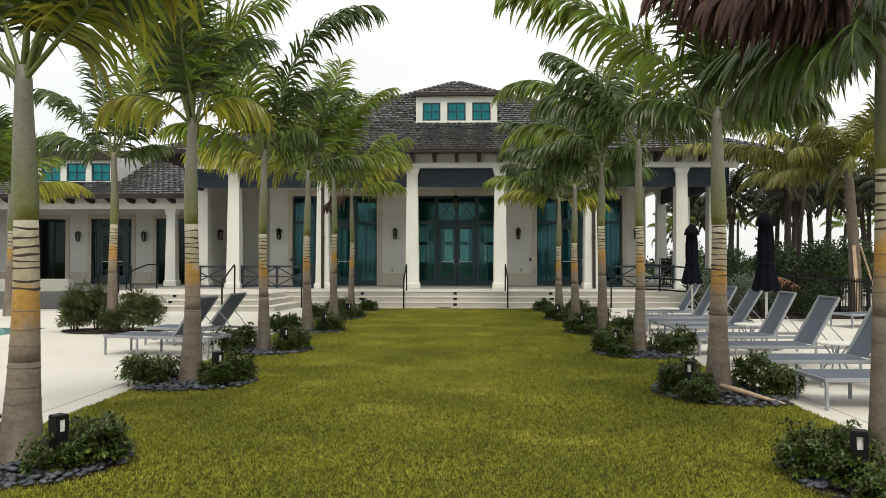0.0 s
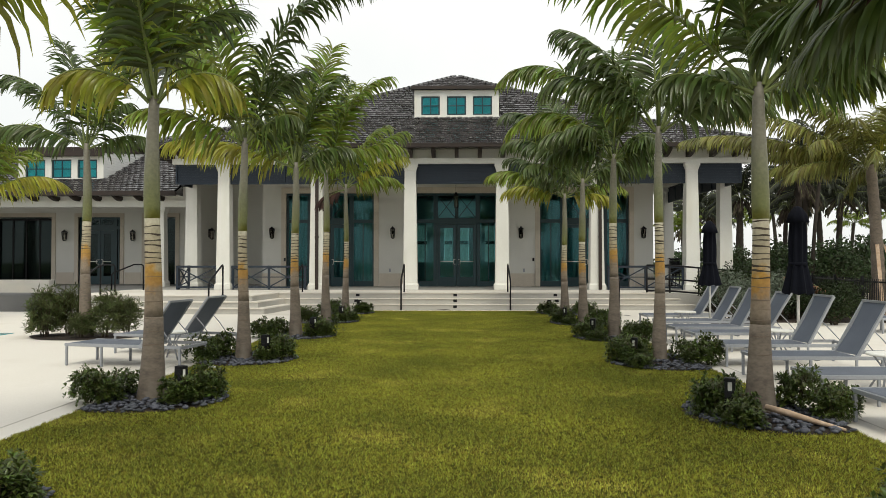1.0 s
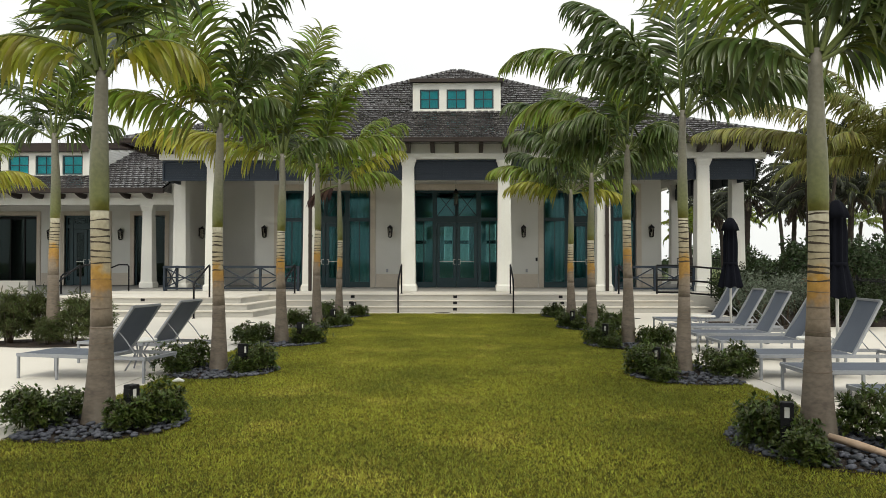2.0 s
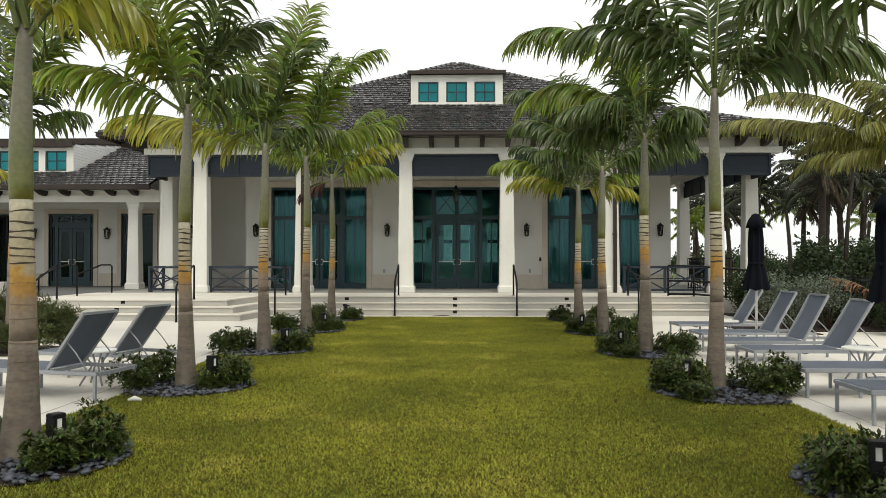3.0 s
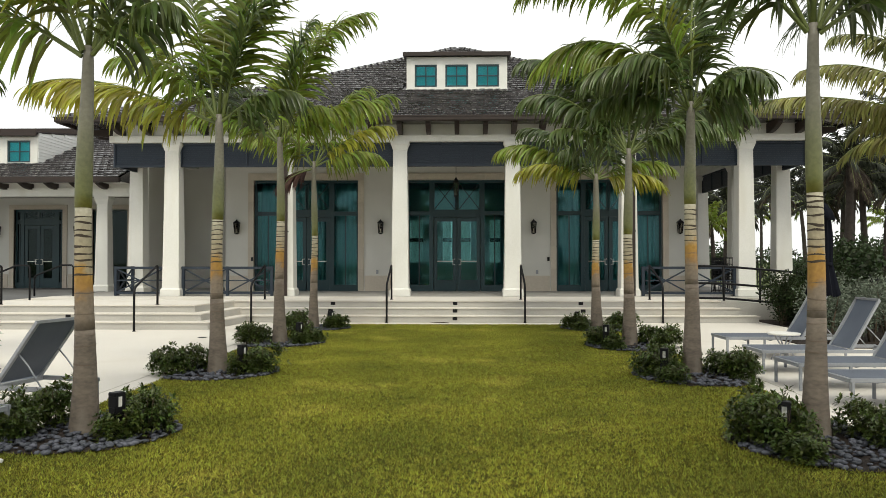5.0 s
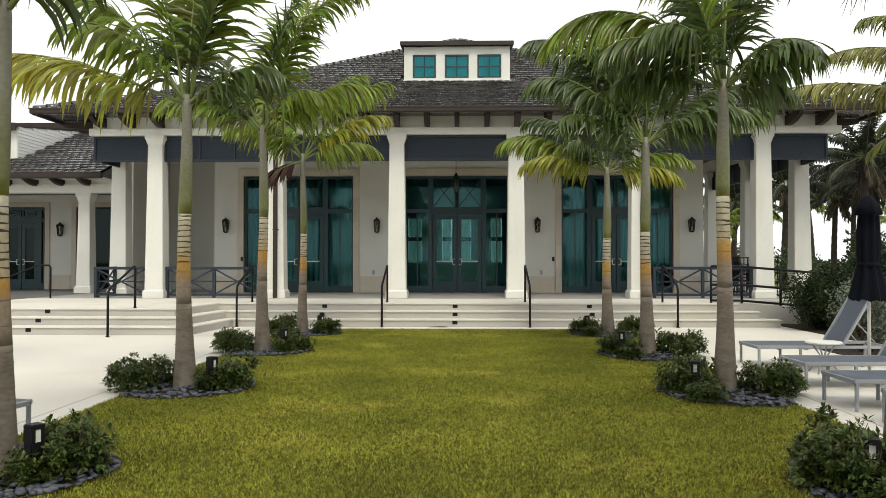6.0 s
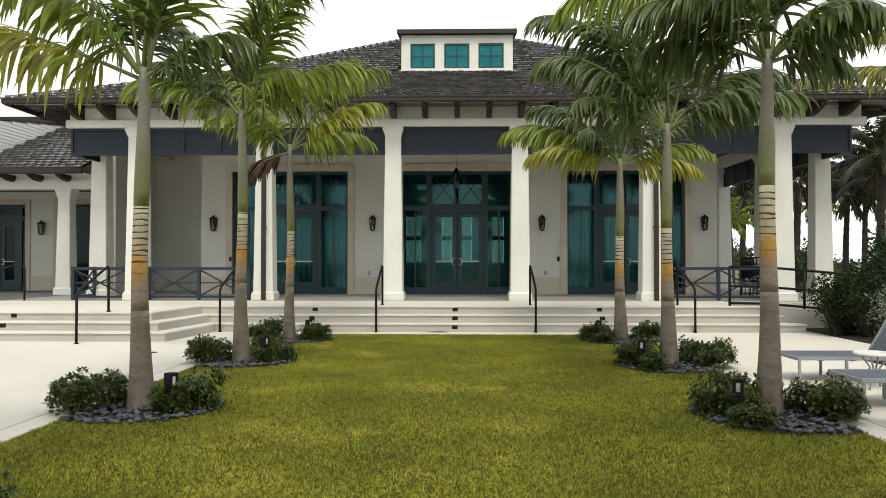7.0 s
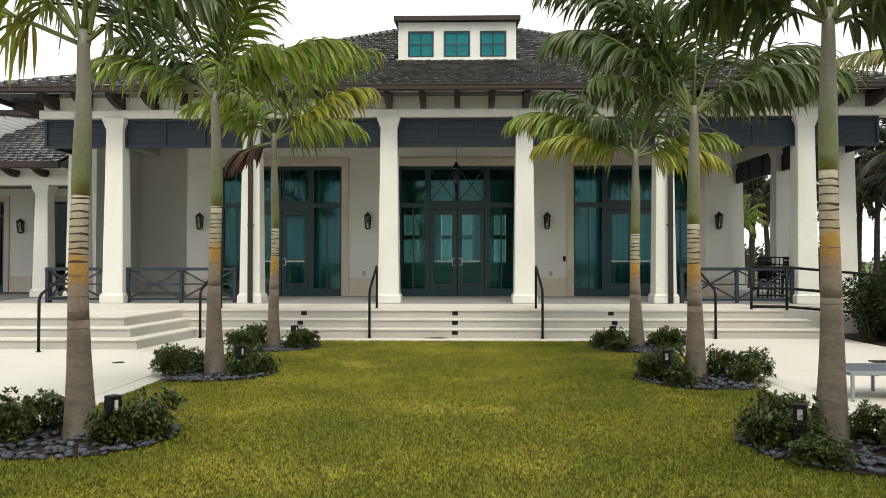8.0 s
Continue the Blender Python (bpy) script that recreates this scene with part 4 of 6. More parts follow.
bm.faces.new(ws)
for i in range(4):
    bm.faces.new((vs[i], vs[(i + 1) % 4], ws[(i + 1) % 4], ws[i]))
part("dormer_roof", bm, M_BROWN, wd)
part("dormer_fascia", box(B(), WDX0 - 0.17, WDY - 0.24, WD1 + 0.0, WDX1 + 0.08, WDY - 0.192, WD1 + 0.24, 0.01), M_BROWN, wd, "dark brown dormer fascia")

# raised planter wall and pool
solid("planter_wall", box(B(), -30, 23.6, -0.05, -12.6, 24.1, 0.5, 0.015), M_PAVER_DARK, "dark stone low wall beside the patio", "low wall", kind="structure")
solid("planter_wall", box(B(), -30, 25.2, 0.3, -13.4, 25.6, 0.93, 0.015), M_STEP, "pale stone low garden wall", "low wall", kind="structure")
solid("pool", box(B(), -16, 13.1, -0.2, -9.4, 16.8, 0.004), M_WATER, "teal swimming pool water level with the patio", "pool", kind="structure")

# ---- loungers ----
def sun_lounger(at, turn, recline, group):
    """Foot end at the origin, head towards +x, 2.05 long and 0.66 wide."""
    o = thing("sun_lounger", "silver framed sun lounger with grey blue sling, backrest raised", "sun lounger", group, at=at)
    o.rotation_euler = (0, 0, radians(turn))
    L, W, H, hinge = 1.93, 0.66, 0.33, 1.24
    bf = B()
    for s in (-1, 1):
        box(bf, 0, s * W / 2 - 0.018, H - 0.045, L, s * W / 2 + 0.018, H, 0.007)
    for x in (0.02, L - 0.02, hinge):
        box(bf, x - 0.02, -W / 2 + 0.022, H - 0.048, x + 0.02, W / 2 - 0.022, H - 0.008)
    part("frame", bf, M_ALU, o)
    for x in (0.03, L - 0.03, 0.62):
        for s in (-1, 1):
            part("leg", box(B(), x - 0.016, s * (W / 2) - 0.017, 0, x + 0.016, s * (W / 2) + 0.017, H - 0.044, 0.004), M_ALU, o)
    bs = B()
    grid = [[bs.verts.new((0.03 + (hinge - 0.04) * i / 8, (-W / 2 + 0.02) + (W - 0.04) * j / 4, H - 0.004 - 0.012 * math.sin(math.pi * j / 4) * math.sin(math.pi * i / 8))) for j in range(5)] for i in range(9)]
    for i in range(8):
        for j in range(4):
            bs.faces.new((grid[i][j], grid[i + 1][j], grid[i + 1][j + 1], grid[i][j + 1])).smooth = True
    part("seat_sling", bs, M_SLING, o)
    for x in (0.4, 0.8):
        bb = B()
        tube(bb, [(x, -W / 2 + 0.03, H - 0.03), (x, -0.12, H - 0.075), (x, 0.12, H - 0.075), (x, W / 2 - 0.03, H - 0.03)], 0.012, 8)
        part("cross_brace", bb, M_ALU, o)
    a = radians(recline)
    BL = 0.78
    tip = Vector((hinge + BL * math.cos(a), 0, H + BL * math.sin(a)))
    back = B()
    for s in (-1, 1):
        bar(back, (hinge, s * (W / 2 - 0.05), H - 0.01), tip + Vector((0, s * (W / 2 - 0.05), 0)), 0.04, 0.03)
    bar(back, tip + Vector((-0.01, -W / 2 + 0.04, 0)), tip + Vector((-0.01, W / 2 - 0.04, 0)), 0.03)
    bf = part("backrest", back, M_ALU, o)
    bs = B()
    rows = []
    for i in range(9):
        u = i / 8
        rows.append([bs.verts.new((hinge + (BL - 0.01) * u * math.cos(a) + 0.02 * math.sin(math.pi * u) * math.sin(a), (-W / 2 + 0.055) + (W - 0.11) * j / 4,
                                   H + 0.008 + (BL - 0.01) * u * math.sin(a) - 0.02 * math.sin(math.pi * u) * math.cos(a))) for j in range(5)])
    for i in range(8):
        for j in range(4):
            bs.faces.new((rows[i][j], rows[i + 1][j], rows[i + 1][j + 1], rows[i][j + 1])).smooth = True
    part("back_sling", bs, M_SLING, bf)
    for s in (-1, 1):
        bb = B()
        mid = Vector((hinge + 0.5 * BL * math.cos(a), s * (W / 2 - 0.07), H + 0.5 * BL * math.sin(a)))
        tube(bb, [mid, mid + Vector((0.12, 0, -0.12)), (hinge + 0.52, s * (W / 2 - 0.06), H - 0.02)], 0.008, 6)
        part("strut", bb, M_ALU, o)
    return o

def side_table(x, y):
    o = thing("side_table", "small round white side table on splayed silver legs", "side table", "side tables by the loungers", at=(x, y, 0))
    tube_top = tube(B(), [(0, 0, 0.40), (0, 0, 0.405), (0, 0, 0.425), (0, 0, 0.43)], [0.225, 0.235, 0.235, 0.225], 28)
    part("table_top", tube_top, M_TABLE, o)
    for k in range(4):
        a = radians(45 + 90 * k)
        part("leg", tube(B(), [(0.2 * math.cos(a), 0.2 * math.sin(a), 0), (0.05 * math.cos(a), 0.05 * math.sin(a), 0.24), (0.16 * math.cos(a), 0.16 * math.sin(a), 0.40)], 0.013, 8), M_ALU, o)

RIGHT_ROWS = ((7.68, 3.88, 60), (9.07, 3.92, 61), (10.62, 3.94, 60), (12.02, 3.98, 62), (13.77, 4.1, 58), (14.93, 4.1, 61), (16.24, 4.2, 60), (17.98, 4.34, 59))
for y, x, rec in RIGHT_ROWS:
    sun_lounger((x, y + 0.33, -0.005), 0.6, rec, "loungers beside the lawn")
sun_lounger((-5.62, 12.30, -0.005), -12, 53, "loungers by the pool")
sun_lounger((-5.58, 13.75, -0.005), -12, 52, "loungers by the pool")
sun_lounger((9.0, 17.4, -0.005), 15, 30, "loungers beside the lawn")
for x, y in ((5.2, 8.75), (5.25, 10.15), (5.25, 13.2), (5.1, 17.6), (-4.4, 12.76)):
    side_table(x, y)


# ---- closed umbrellas ----
def closed_umbrella(x, y):
    o = thing("closed_umbrella", "closed navy canvas sun umbrella on a white pole", "sun umbrella", "umbrellas by the loungers", at=(x, y, -0.005))
    part("pole", tube(B(), [(0, 0, 0.04), (0, 0, 2.38)], 0.022, 12), M_TRIM, o)
    part("base", tube(B(), [(0, 0, 0), (0, 0, 0.05), (0, 0, 0.07)], [0.26, 0.26, 0.08], 24), M_ALU, o)
    bm = B()
    prof = [(2.41, 0.015), (2.39, 0.06), (2.28, 0.135), (2.15, 0.175), (2.145, 0.12), (1.9, 0.125), (1.7, 0.125), (1.5, 0.12), (1.35, 0.15), (1.15, 0.19), (1.02, 0.215)]
    N = 32
    rings = []
    for z, r in prof:
        fold = 0.06 if z > 2.1 else 0.2
        rings.append([bm.verts.new((r * (1 + fold * math.cos(8 * t)) * math.cos(t), r * (1 + fold * math.cos(8 * t)) * math.sin(t), z + 0.02 * math.cos(8 * t) * (z < 1.1))) for t in (2 * math.pi * k / N for k in range(N))])
    for r0, r1 in zip(rings, rings[1:]):
        for k in range(N):
            bm.faces.new((r0[k], r0[(k + 1) % N], r1[(k + 1) % N], r1[k])).smooth = True
    part("canopy", bm, M_UMBRELLA, o)
    part("tie_strap", tube(B(), [(0, 0, 1.46), (0, 0, 1.52)], 0.14, 16), M_UMBRELLA, o)

closed_umbrella(5.53, 17.25)
closed_umbrella(5.51, 13.05)


# ---- palms ----
def frond_mesh(name, length, rise, droop, seed, mat, leaf=0.55, width=0.055, n=46):
    """A feather leaf in the xz plane, stalk at the origin, growing along +x and arching over; folded leaflets that hang the more the flatter the stalk lies."""
    rnd = random.Random(seed)
    bm = B()
    pts, a, p = [], radians(rise), Vector((0, 0, 0))
    steps = 18
    sway = rnd.uniform(-0.10, 0.10)
    for i in range(steps + 1):
        pts.append(p.copy())
        u = i / steps
        p = p + Vector((math.cos(a), sway * u + rnd.uniform(-0.02, 0.02), math.sin(a))).normalized() * (length / steps)
        a -= radians(droop) * ((0.42 + 1.16 * u) if droop > 100 else (0.2 + 2.4 * u * u)) / steps
    tube(bm, pts, [0.021 * (1 - 0.85 * i / steps) + 0.003 for i in range(steps + 1)], 5, False)
    stalk_faces = len(bm.faces)
    for k in range(n):
        for s in (-1, 1):
            u = 0.16 + 0.84 * (k + rnd.uniform(-0.35, 0.35)) / (n - 1)
            u = min(0.995, max(0.14, u))
            i = min(int(u * steps), steps - 1)
            o = pts[i].lerp(pts[i + 1], u * steps - i)
            t = (pts[i + 1] - pts[i]).normalized()
            up = (Vector((0, 1, 0)).cross(t) * -1).normalized()
            ll = leaf * (0.42 + 0.72 * math.sin(math.pi * min(1, 0.2 + u * 0.72))) * rnd.uniform(0.7, 1.12) * min(1.0, 0.52 + 0.2 * length)
            level = math.hypot(t.x, t.y)
            lift = rnd.uniform(-0.12, 0.55) * (1 - 0.4 * u)
            d = (Vector((0, s, 0)) * (0.9 - 0.35 * u) * (1 - 0.3 * level) + Vector((0, 0, -rnd.uniform(0.1, 0.8) * level ** 3)) + t * (0.42 + 0.5 * u + rnd.uniform(-0.16, 0.16)) + up * lift).normalized()
            q, w = o.copy(), width * (0.65 + 0.5 * math.sin(math.pi * u)) * rnd.uniform(0.85, 1.15)
            sag = rnd.uniform(0.5, 1.45)
            prev = None
            for j in range(5):
                v = j / 4
                side = t - d * t.dot(d)
                side = side.normalized() if side.length > 0.05 else Vector((0, 1, 0))
                nrm = d.cross(side).normalized()
                ww = w * (0.42, 0.95, 1.0, 0.7, 0.05)[j] / 2
                row = (bm.verts.new(q - side * ww + nrm * ww * 0.35), bm.verts.new(q), bm.verts.new(q + side * ww + nrm * ww * 0.35))
                if prev:
                    bm.faces.new((prev[0], prev[1], row[1], row[0])).smooth = True
                    bm.faces.new((prev[1], prev[2], row[2], row[1])).smooth = True
                prev = row
                d = (d + Vector((0, 0, -1)) * (0.05 + (0.16 + 0.42 * level) * (0.45 + v)) * sag).normalized()
                q = q + d * ll / 4
    me = mesh_of(name, bm, M_STALK)
    me.materials.append(mat)
    me.polygons.foreach_set("material_index", [0 if i < stalk_faces else 1 for i in range(len(me.polygons))])
    return me

FROND_MAT = {"green": M_FROND, "dark": M_FROND_SHADED, "gold": M_FROND_GOLD, "dead": M_FROND_DEAD, "far": M_FROND_FAR, "husk": M_FROND_HUSK, "olive": M_FROND_OLIVE}
FRONDS = {}

def frond(rise, droop, length, kind, variant, leaf=0.66):
    key = (round(rise / 6) * 6, round(droop / 10) * 10, round(length, 1), kind, variant, leaf)
    if key not in FRONDS:
        FRONDS[key] = frond_mesh("frond", key[2], key[0], key[1], key[0] * 7 + key[1] + variant, FROND_MAT[kind], leaf, 0.046, int(26 * key[2]))
    return FRONDS[key]

def ring_mesh(seed, mat):
    bm = tube(B(), [(0, 0, -0.006), (0, 0, -0.001), (0, 0, 0.006)], [1.0, 1.025, 1.0], 24, False)
    for v in bm.verts:
        a = math.atan2(v.co.y, v.co.x)
        v.co.z += 0.004 * math.sin(a + seed) + 0.0015 * math.sin(3 * a + 2 * seed)
        v.co.z *= 1 + 0.35 * math.sin(2 * a + seed)
    return mesh_of("leaf_scar", bm, mat)

RING_MESHES = [ring_mesh(k, M_RING) for k in range(5)]
FAINT_MESHES = [ring_mesh(k, M_RING_FAINT) for k in range(5)]

def raised(bm, z0, z1):
    """Marks how far up the part each point lies, for the stem's change of colour."""
    lay = bm.verts.layers.float.new("rise")
    for v in bm.verts:
        v[lay] = (v.co.z - z0) / (z1 - z0)
    return bm

def palm(x, y, band, crown, seed, special=(), fill=7, size=1.0, girth=1.0, lean=0.0, group="palms lining the lawn", dark=0.35):
    """A smooth grey palm: ringed stem, green crownshaft and arching feather leaves."""
    rnd = random.Random(seed)
    o = thing("palm_tree", "slender palm with ringed grey trunk, green crownshaft and arching fronds", "palm tree", group, at=(x, y, 0))
    off = lambda z: (lean * (max(z, 0) / crown) ** 1.5 + 0.012 * math.sin(z * 2.1 + seed), 0.012 * math.cos(z * 1.7 + seed), z)
    r = lambda z: girth * (0.085 * math.exp(-z * 1.5) + 0.085 - 0.002 * z)
    seg = lambda z0, z1, n: [z0 + (z1 - z0) * i / n for i in range(n + 1)]
    low = band - 1.08
    zs = [-0.08] + seg(0.02, low, 8)
    part("trunk", tube(B(), [off(z) for z in zs], [r(max(z, 0)) for z in zs], 18), M_TRUNK, o)
    zs = seg(low, band, 9)
    part("ringed_stem", raised(tube(B(), [off(z) for z in zs], [r(z) for z in zs], 18), low, band), M_STEM, o, "ringed stem, ochre below and pale above")
    z = low - 0.3
    while z < band - 0.02:
        dark_ring = z > band - 0.62
        ring = part("leaf_scar", (RING_MESHES if dark_ring else FAINT_MESHES)[rnd.randrange(5)], None, o)
        ring.location = off(z)
        ring.rotation_euler = (rnd.uniform(-0.06, 0.06), rnd.uniform(-0.06, 0.06), rnd.uniform(0, 6))
        s = r(z) * rnd.uniform(1.0, 1.02)
        ring.scale = (s, s, rnd.uniform(0.8, 1.7) if dark_ring else rnd.uniform(0.4, 0.9))
        z += rnd.uniform(0.045, 0.09) if dark_ring else rnd.uniform(0.09, 0.2)
    rb = r(band)
    zs = seg(band, crown + 0.1, 10)
    part("crownshaft", raised(tube(B(), [off(z) for z in zs], [rb * p for p in (1.03, 1.07, 1.07, 1.04, 0.99, 0.93, 0.86, 0.80, 0.75, 0.71, 0.55)], 18), band, crown + 0.1), M_SHAFT, o, "smooth crownshaft, olive green fading to grey")
    top = Vector(off(crown))
    plan = list(special)
    a0 = rnd.uniform(0, 360)
    for i in range(fill):
        u = i / max(1, fill - 1)
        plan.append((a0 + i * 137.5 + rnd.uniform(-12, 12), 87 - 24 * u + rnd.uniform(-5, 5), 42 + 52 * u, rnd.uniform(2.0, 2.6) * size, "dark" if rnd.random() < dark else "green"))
    for i, (az, rise, droop, length, kind) in enumerate(plan):
        f = part("frond", frond(rise, droop, length, kind, i % 2), None, o, {"gold": "yellowing frond", "dead": "dead reddish brown frond"}.get(kind, ""))
        ang = radians(az)
        f.location = top + Vector((math.cos(ang), math.sin(ang), 0)) * 0.05 + Vector((0, 0, 0.14 * rise / 90 - 0.05))
        f.rotation_euler = (rnd.uniform(-0.35, 0.35), 0, ang)
    part("spear_leaf", tube(B(), [top + Vector((0, 0, 0.05)), top + Vector((0.03, 0.02, 0.7)), top + Vector((0.07, 0.02, 1.25 * size))], [0.03, 0.018, 0.003], 6), M_STALK, o)
    return o

LEFT_AT = ((-3.17, 5.55), (-3.24, 9.25), (-3.22, 12.57), (-3.21, 16.13), (-3.24, 19.75), (-3.22, 22.86))
RIGHT_AT = ((3.275, 5.45), (3.22, 8.83), (3.19, 12.56), (3.24, 16.16), (3.19, 19.65), (3.23, 23.1))
# each row: compass turn, first rise, how far it bends over, length, colour (dark: the shaded green)
palm(*LEFT_AT[0], 1.84, 2.92, 11, [(-32, 40, 78, 2.5, "gold"), (-12, 58, 84, 2.3, "gold"), (40, 76, 50, 2.3, "green"), (-30, 60, 110, 1.9, "dark"), (180, 55, 90, 2.2, "dark"), (150, 68, 80, 2.4, "dark"),
     (205, 40, 80, 1.8, "dark"), (110, 80, 50, 2.6, "dark"), (170, 30, 60, 1.4, "dark")], 0, girth=1)
palm(*LEFT_AT[1], 2.0, 3.25, 12, [(196, 50, 125, 1.25, "gold"), (168, 76, 60, 2.1, "green"), (-8, 48, 120, 1.1, "gold"), (150, 84, 30, 2.5, "green"), (95, 86, 20, 2.7, "green"), (20, 78, 60, 2.4, "green"),
     (50, 68, 70, 2.1, "dark"), (235, 76, 70, 1.8, "green"), (-40, 78, 70, 2.0, "dark")], 0, girth=0.95)
palm(*LEFT_AT[2], 2.0, 3.35, 13, [(0, 76, 100, 3.4, "dark"), (172, 70, 75, 2.7, "green"), (190, 60, 105, 2.5, "gold"), (-22, 42, 95, 1.1, "dark"), (10, 72, 60, 1.6, "dark"), (95, 84, 40, 2.8, "green"),
     (205, 34, 85, 1.7, "green"), (60, 66, 80, 2.2, "dark"), (240, 66, 100, 1.7, "green")], 0, girth=0.8)
palm(*LEFT_AT[3], 2.1, 3.45, 14, [(183, 24, 50, 2.7, "gold"), (162, 78, 38, 2.7, "green"), (186, 62, 70, 2.2, "green"), (12, 78, 50, 2.0, "dark"), (-8, 34, 90, 1.3, "dark"), (80, 86, 25, 2.6, "green"),
     (60, 80, 40, 2.4, "dark"), (225, 50, 100, 1.6, "green"), (130, 60, 90, 2.0, "dark")], 0, girth=0.87)
palm(*LEFT_AT[4], 2.28, 3.75, 15, [(4, 80, 80, 3.1, "green"), (-10, 34, 80, 2.2, "green"), (12, 82, 30, 2.2, "dark"), (180, 36, 85, 1.9, "green"), (168, 66, 70, 2.3, "dark"), (90, 82, 45, 2.6, "green"),
     (-35, 40, 100, 1.5, "green"), (200, 52, 90, 1.6, "dark")], 0, girth=0.9)
palm(*LEFT_AT[5], 2.12, 3.72, 16, [(0, 42, 62, 2.0, "gold"), (6, 58, 62, 2.5, "green"), (-12, 22, 75, 1.7, "green"), (14, 72, 60, 2.3, "green"), (180, 42, 80, 1.8, "green"), (165, 66, 70, 2.0, "green"),
     (190, -14, 70, 0.9, "dead"), (215, -20, 60, 0.8, "dead"), (230, 50, 90, 1.5, "green")], 0, girth=0.82)
# right-hand row: mostly dark fronds, their shade painted in by the darker green
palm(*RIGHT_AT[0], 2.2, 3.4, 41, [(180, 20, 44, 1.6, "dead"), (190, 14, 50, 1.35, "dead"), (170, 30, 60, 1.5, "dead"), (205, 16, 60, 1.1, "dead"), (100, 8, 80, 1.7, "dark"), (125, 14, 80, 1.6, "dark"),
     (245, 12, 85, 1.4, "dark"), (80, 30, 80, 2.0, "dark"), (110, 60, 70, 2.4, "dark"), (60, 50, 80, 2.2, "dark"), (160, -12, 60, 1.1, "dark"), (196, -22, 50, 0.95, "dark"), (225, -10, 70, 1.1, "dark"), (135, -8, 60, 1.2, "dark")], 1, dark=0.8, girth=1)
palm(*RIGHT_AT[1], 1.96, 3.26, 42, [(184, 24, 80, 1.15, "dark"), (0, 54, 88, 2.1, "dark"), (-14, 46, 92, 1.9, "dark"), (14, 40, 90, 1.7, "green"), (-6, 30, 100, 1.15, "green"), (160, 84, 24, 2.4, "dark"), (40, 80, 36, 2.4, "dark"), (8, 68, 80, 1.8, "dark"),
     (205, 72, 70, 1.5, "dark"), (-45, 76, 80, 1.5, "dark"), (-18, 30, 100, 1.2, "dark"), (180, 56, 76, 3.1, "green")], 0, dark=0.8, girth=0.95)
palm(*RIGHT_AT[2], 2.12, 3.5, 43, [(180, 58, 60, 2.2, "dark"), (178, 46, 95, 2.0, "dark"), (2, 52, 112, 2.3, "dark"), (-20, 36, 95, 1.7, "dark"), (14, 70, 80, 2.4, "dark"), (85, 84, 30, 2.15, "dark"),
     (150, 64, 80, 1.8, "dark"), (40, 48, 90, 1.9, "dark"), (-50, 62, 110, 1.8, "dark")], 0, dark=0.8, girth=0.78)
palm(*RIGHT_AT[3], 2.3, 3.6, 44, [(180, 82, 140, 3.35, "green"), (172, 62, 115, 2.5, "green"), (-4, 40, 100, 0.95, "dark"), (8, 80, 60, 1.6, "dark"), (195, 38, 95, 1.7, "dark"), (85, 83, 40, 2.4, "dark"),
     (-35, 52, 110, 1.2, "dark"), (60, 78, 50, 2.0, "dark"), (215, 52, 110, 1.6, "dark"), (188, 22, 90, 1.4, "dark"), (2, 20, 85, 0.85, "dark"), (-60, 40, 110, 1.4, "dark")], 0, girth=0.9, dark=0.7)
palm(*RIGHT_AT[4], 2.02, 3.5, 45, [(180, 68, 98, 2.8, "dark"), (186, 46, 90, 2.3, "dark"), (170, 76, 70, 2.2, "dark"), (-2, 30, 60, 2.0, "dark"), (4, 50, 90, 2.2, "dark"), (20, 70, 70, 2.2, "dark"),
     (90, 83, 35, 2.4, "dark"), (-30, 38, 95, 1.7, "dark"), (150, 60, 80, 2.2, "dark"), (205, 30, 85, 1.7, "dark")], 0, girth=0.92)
palm(*RIGHT_AT[5], 2.02, 3.45, 46, [(182, 34, 80, 2.4, "green"), (172, 56, 85, 2.1, "dark"), (190, 22, 80, 1.9, "gold"), (-2, 30, 75, 1.8, "green"), (-14, 12, 70, 1.5, "gold"), (12, 54, 80, 2.0, "dark"),
     (150, 76, 45, 1.8, "dark"), (40, 78, 50, 1.8, "dark"), (220, 44, 100, 1.5, "dark")], 0, girth=0.93)
palm(-7.5, 16.1, 2.35, 3.85, 71, [(185, 58, 70, 2.2, "dark"), (160, 76, 30, 2.4, "dark"), (100, 86, 15, 2.5, "green"), (20, 74, 36, 2.2, "dark"), (205, 32, 90, 1.7, "dark"),
     (0, 26, 50, 1.2, "dark"), (-20, 50, 60, 1.5, "dark"), (140, 40, 80, 1.7, "dark")], 0, group="palms on the patio", dark=0.9)
palm(-12.6, 20.6, 2.4, 3.4, 72, [(0, 24, 70, 2.2, "gold")], 8, group="palms on the patio")


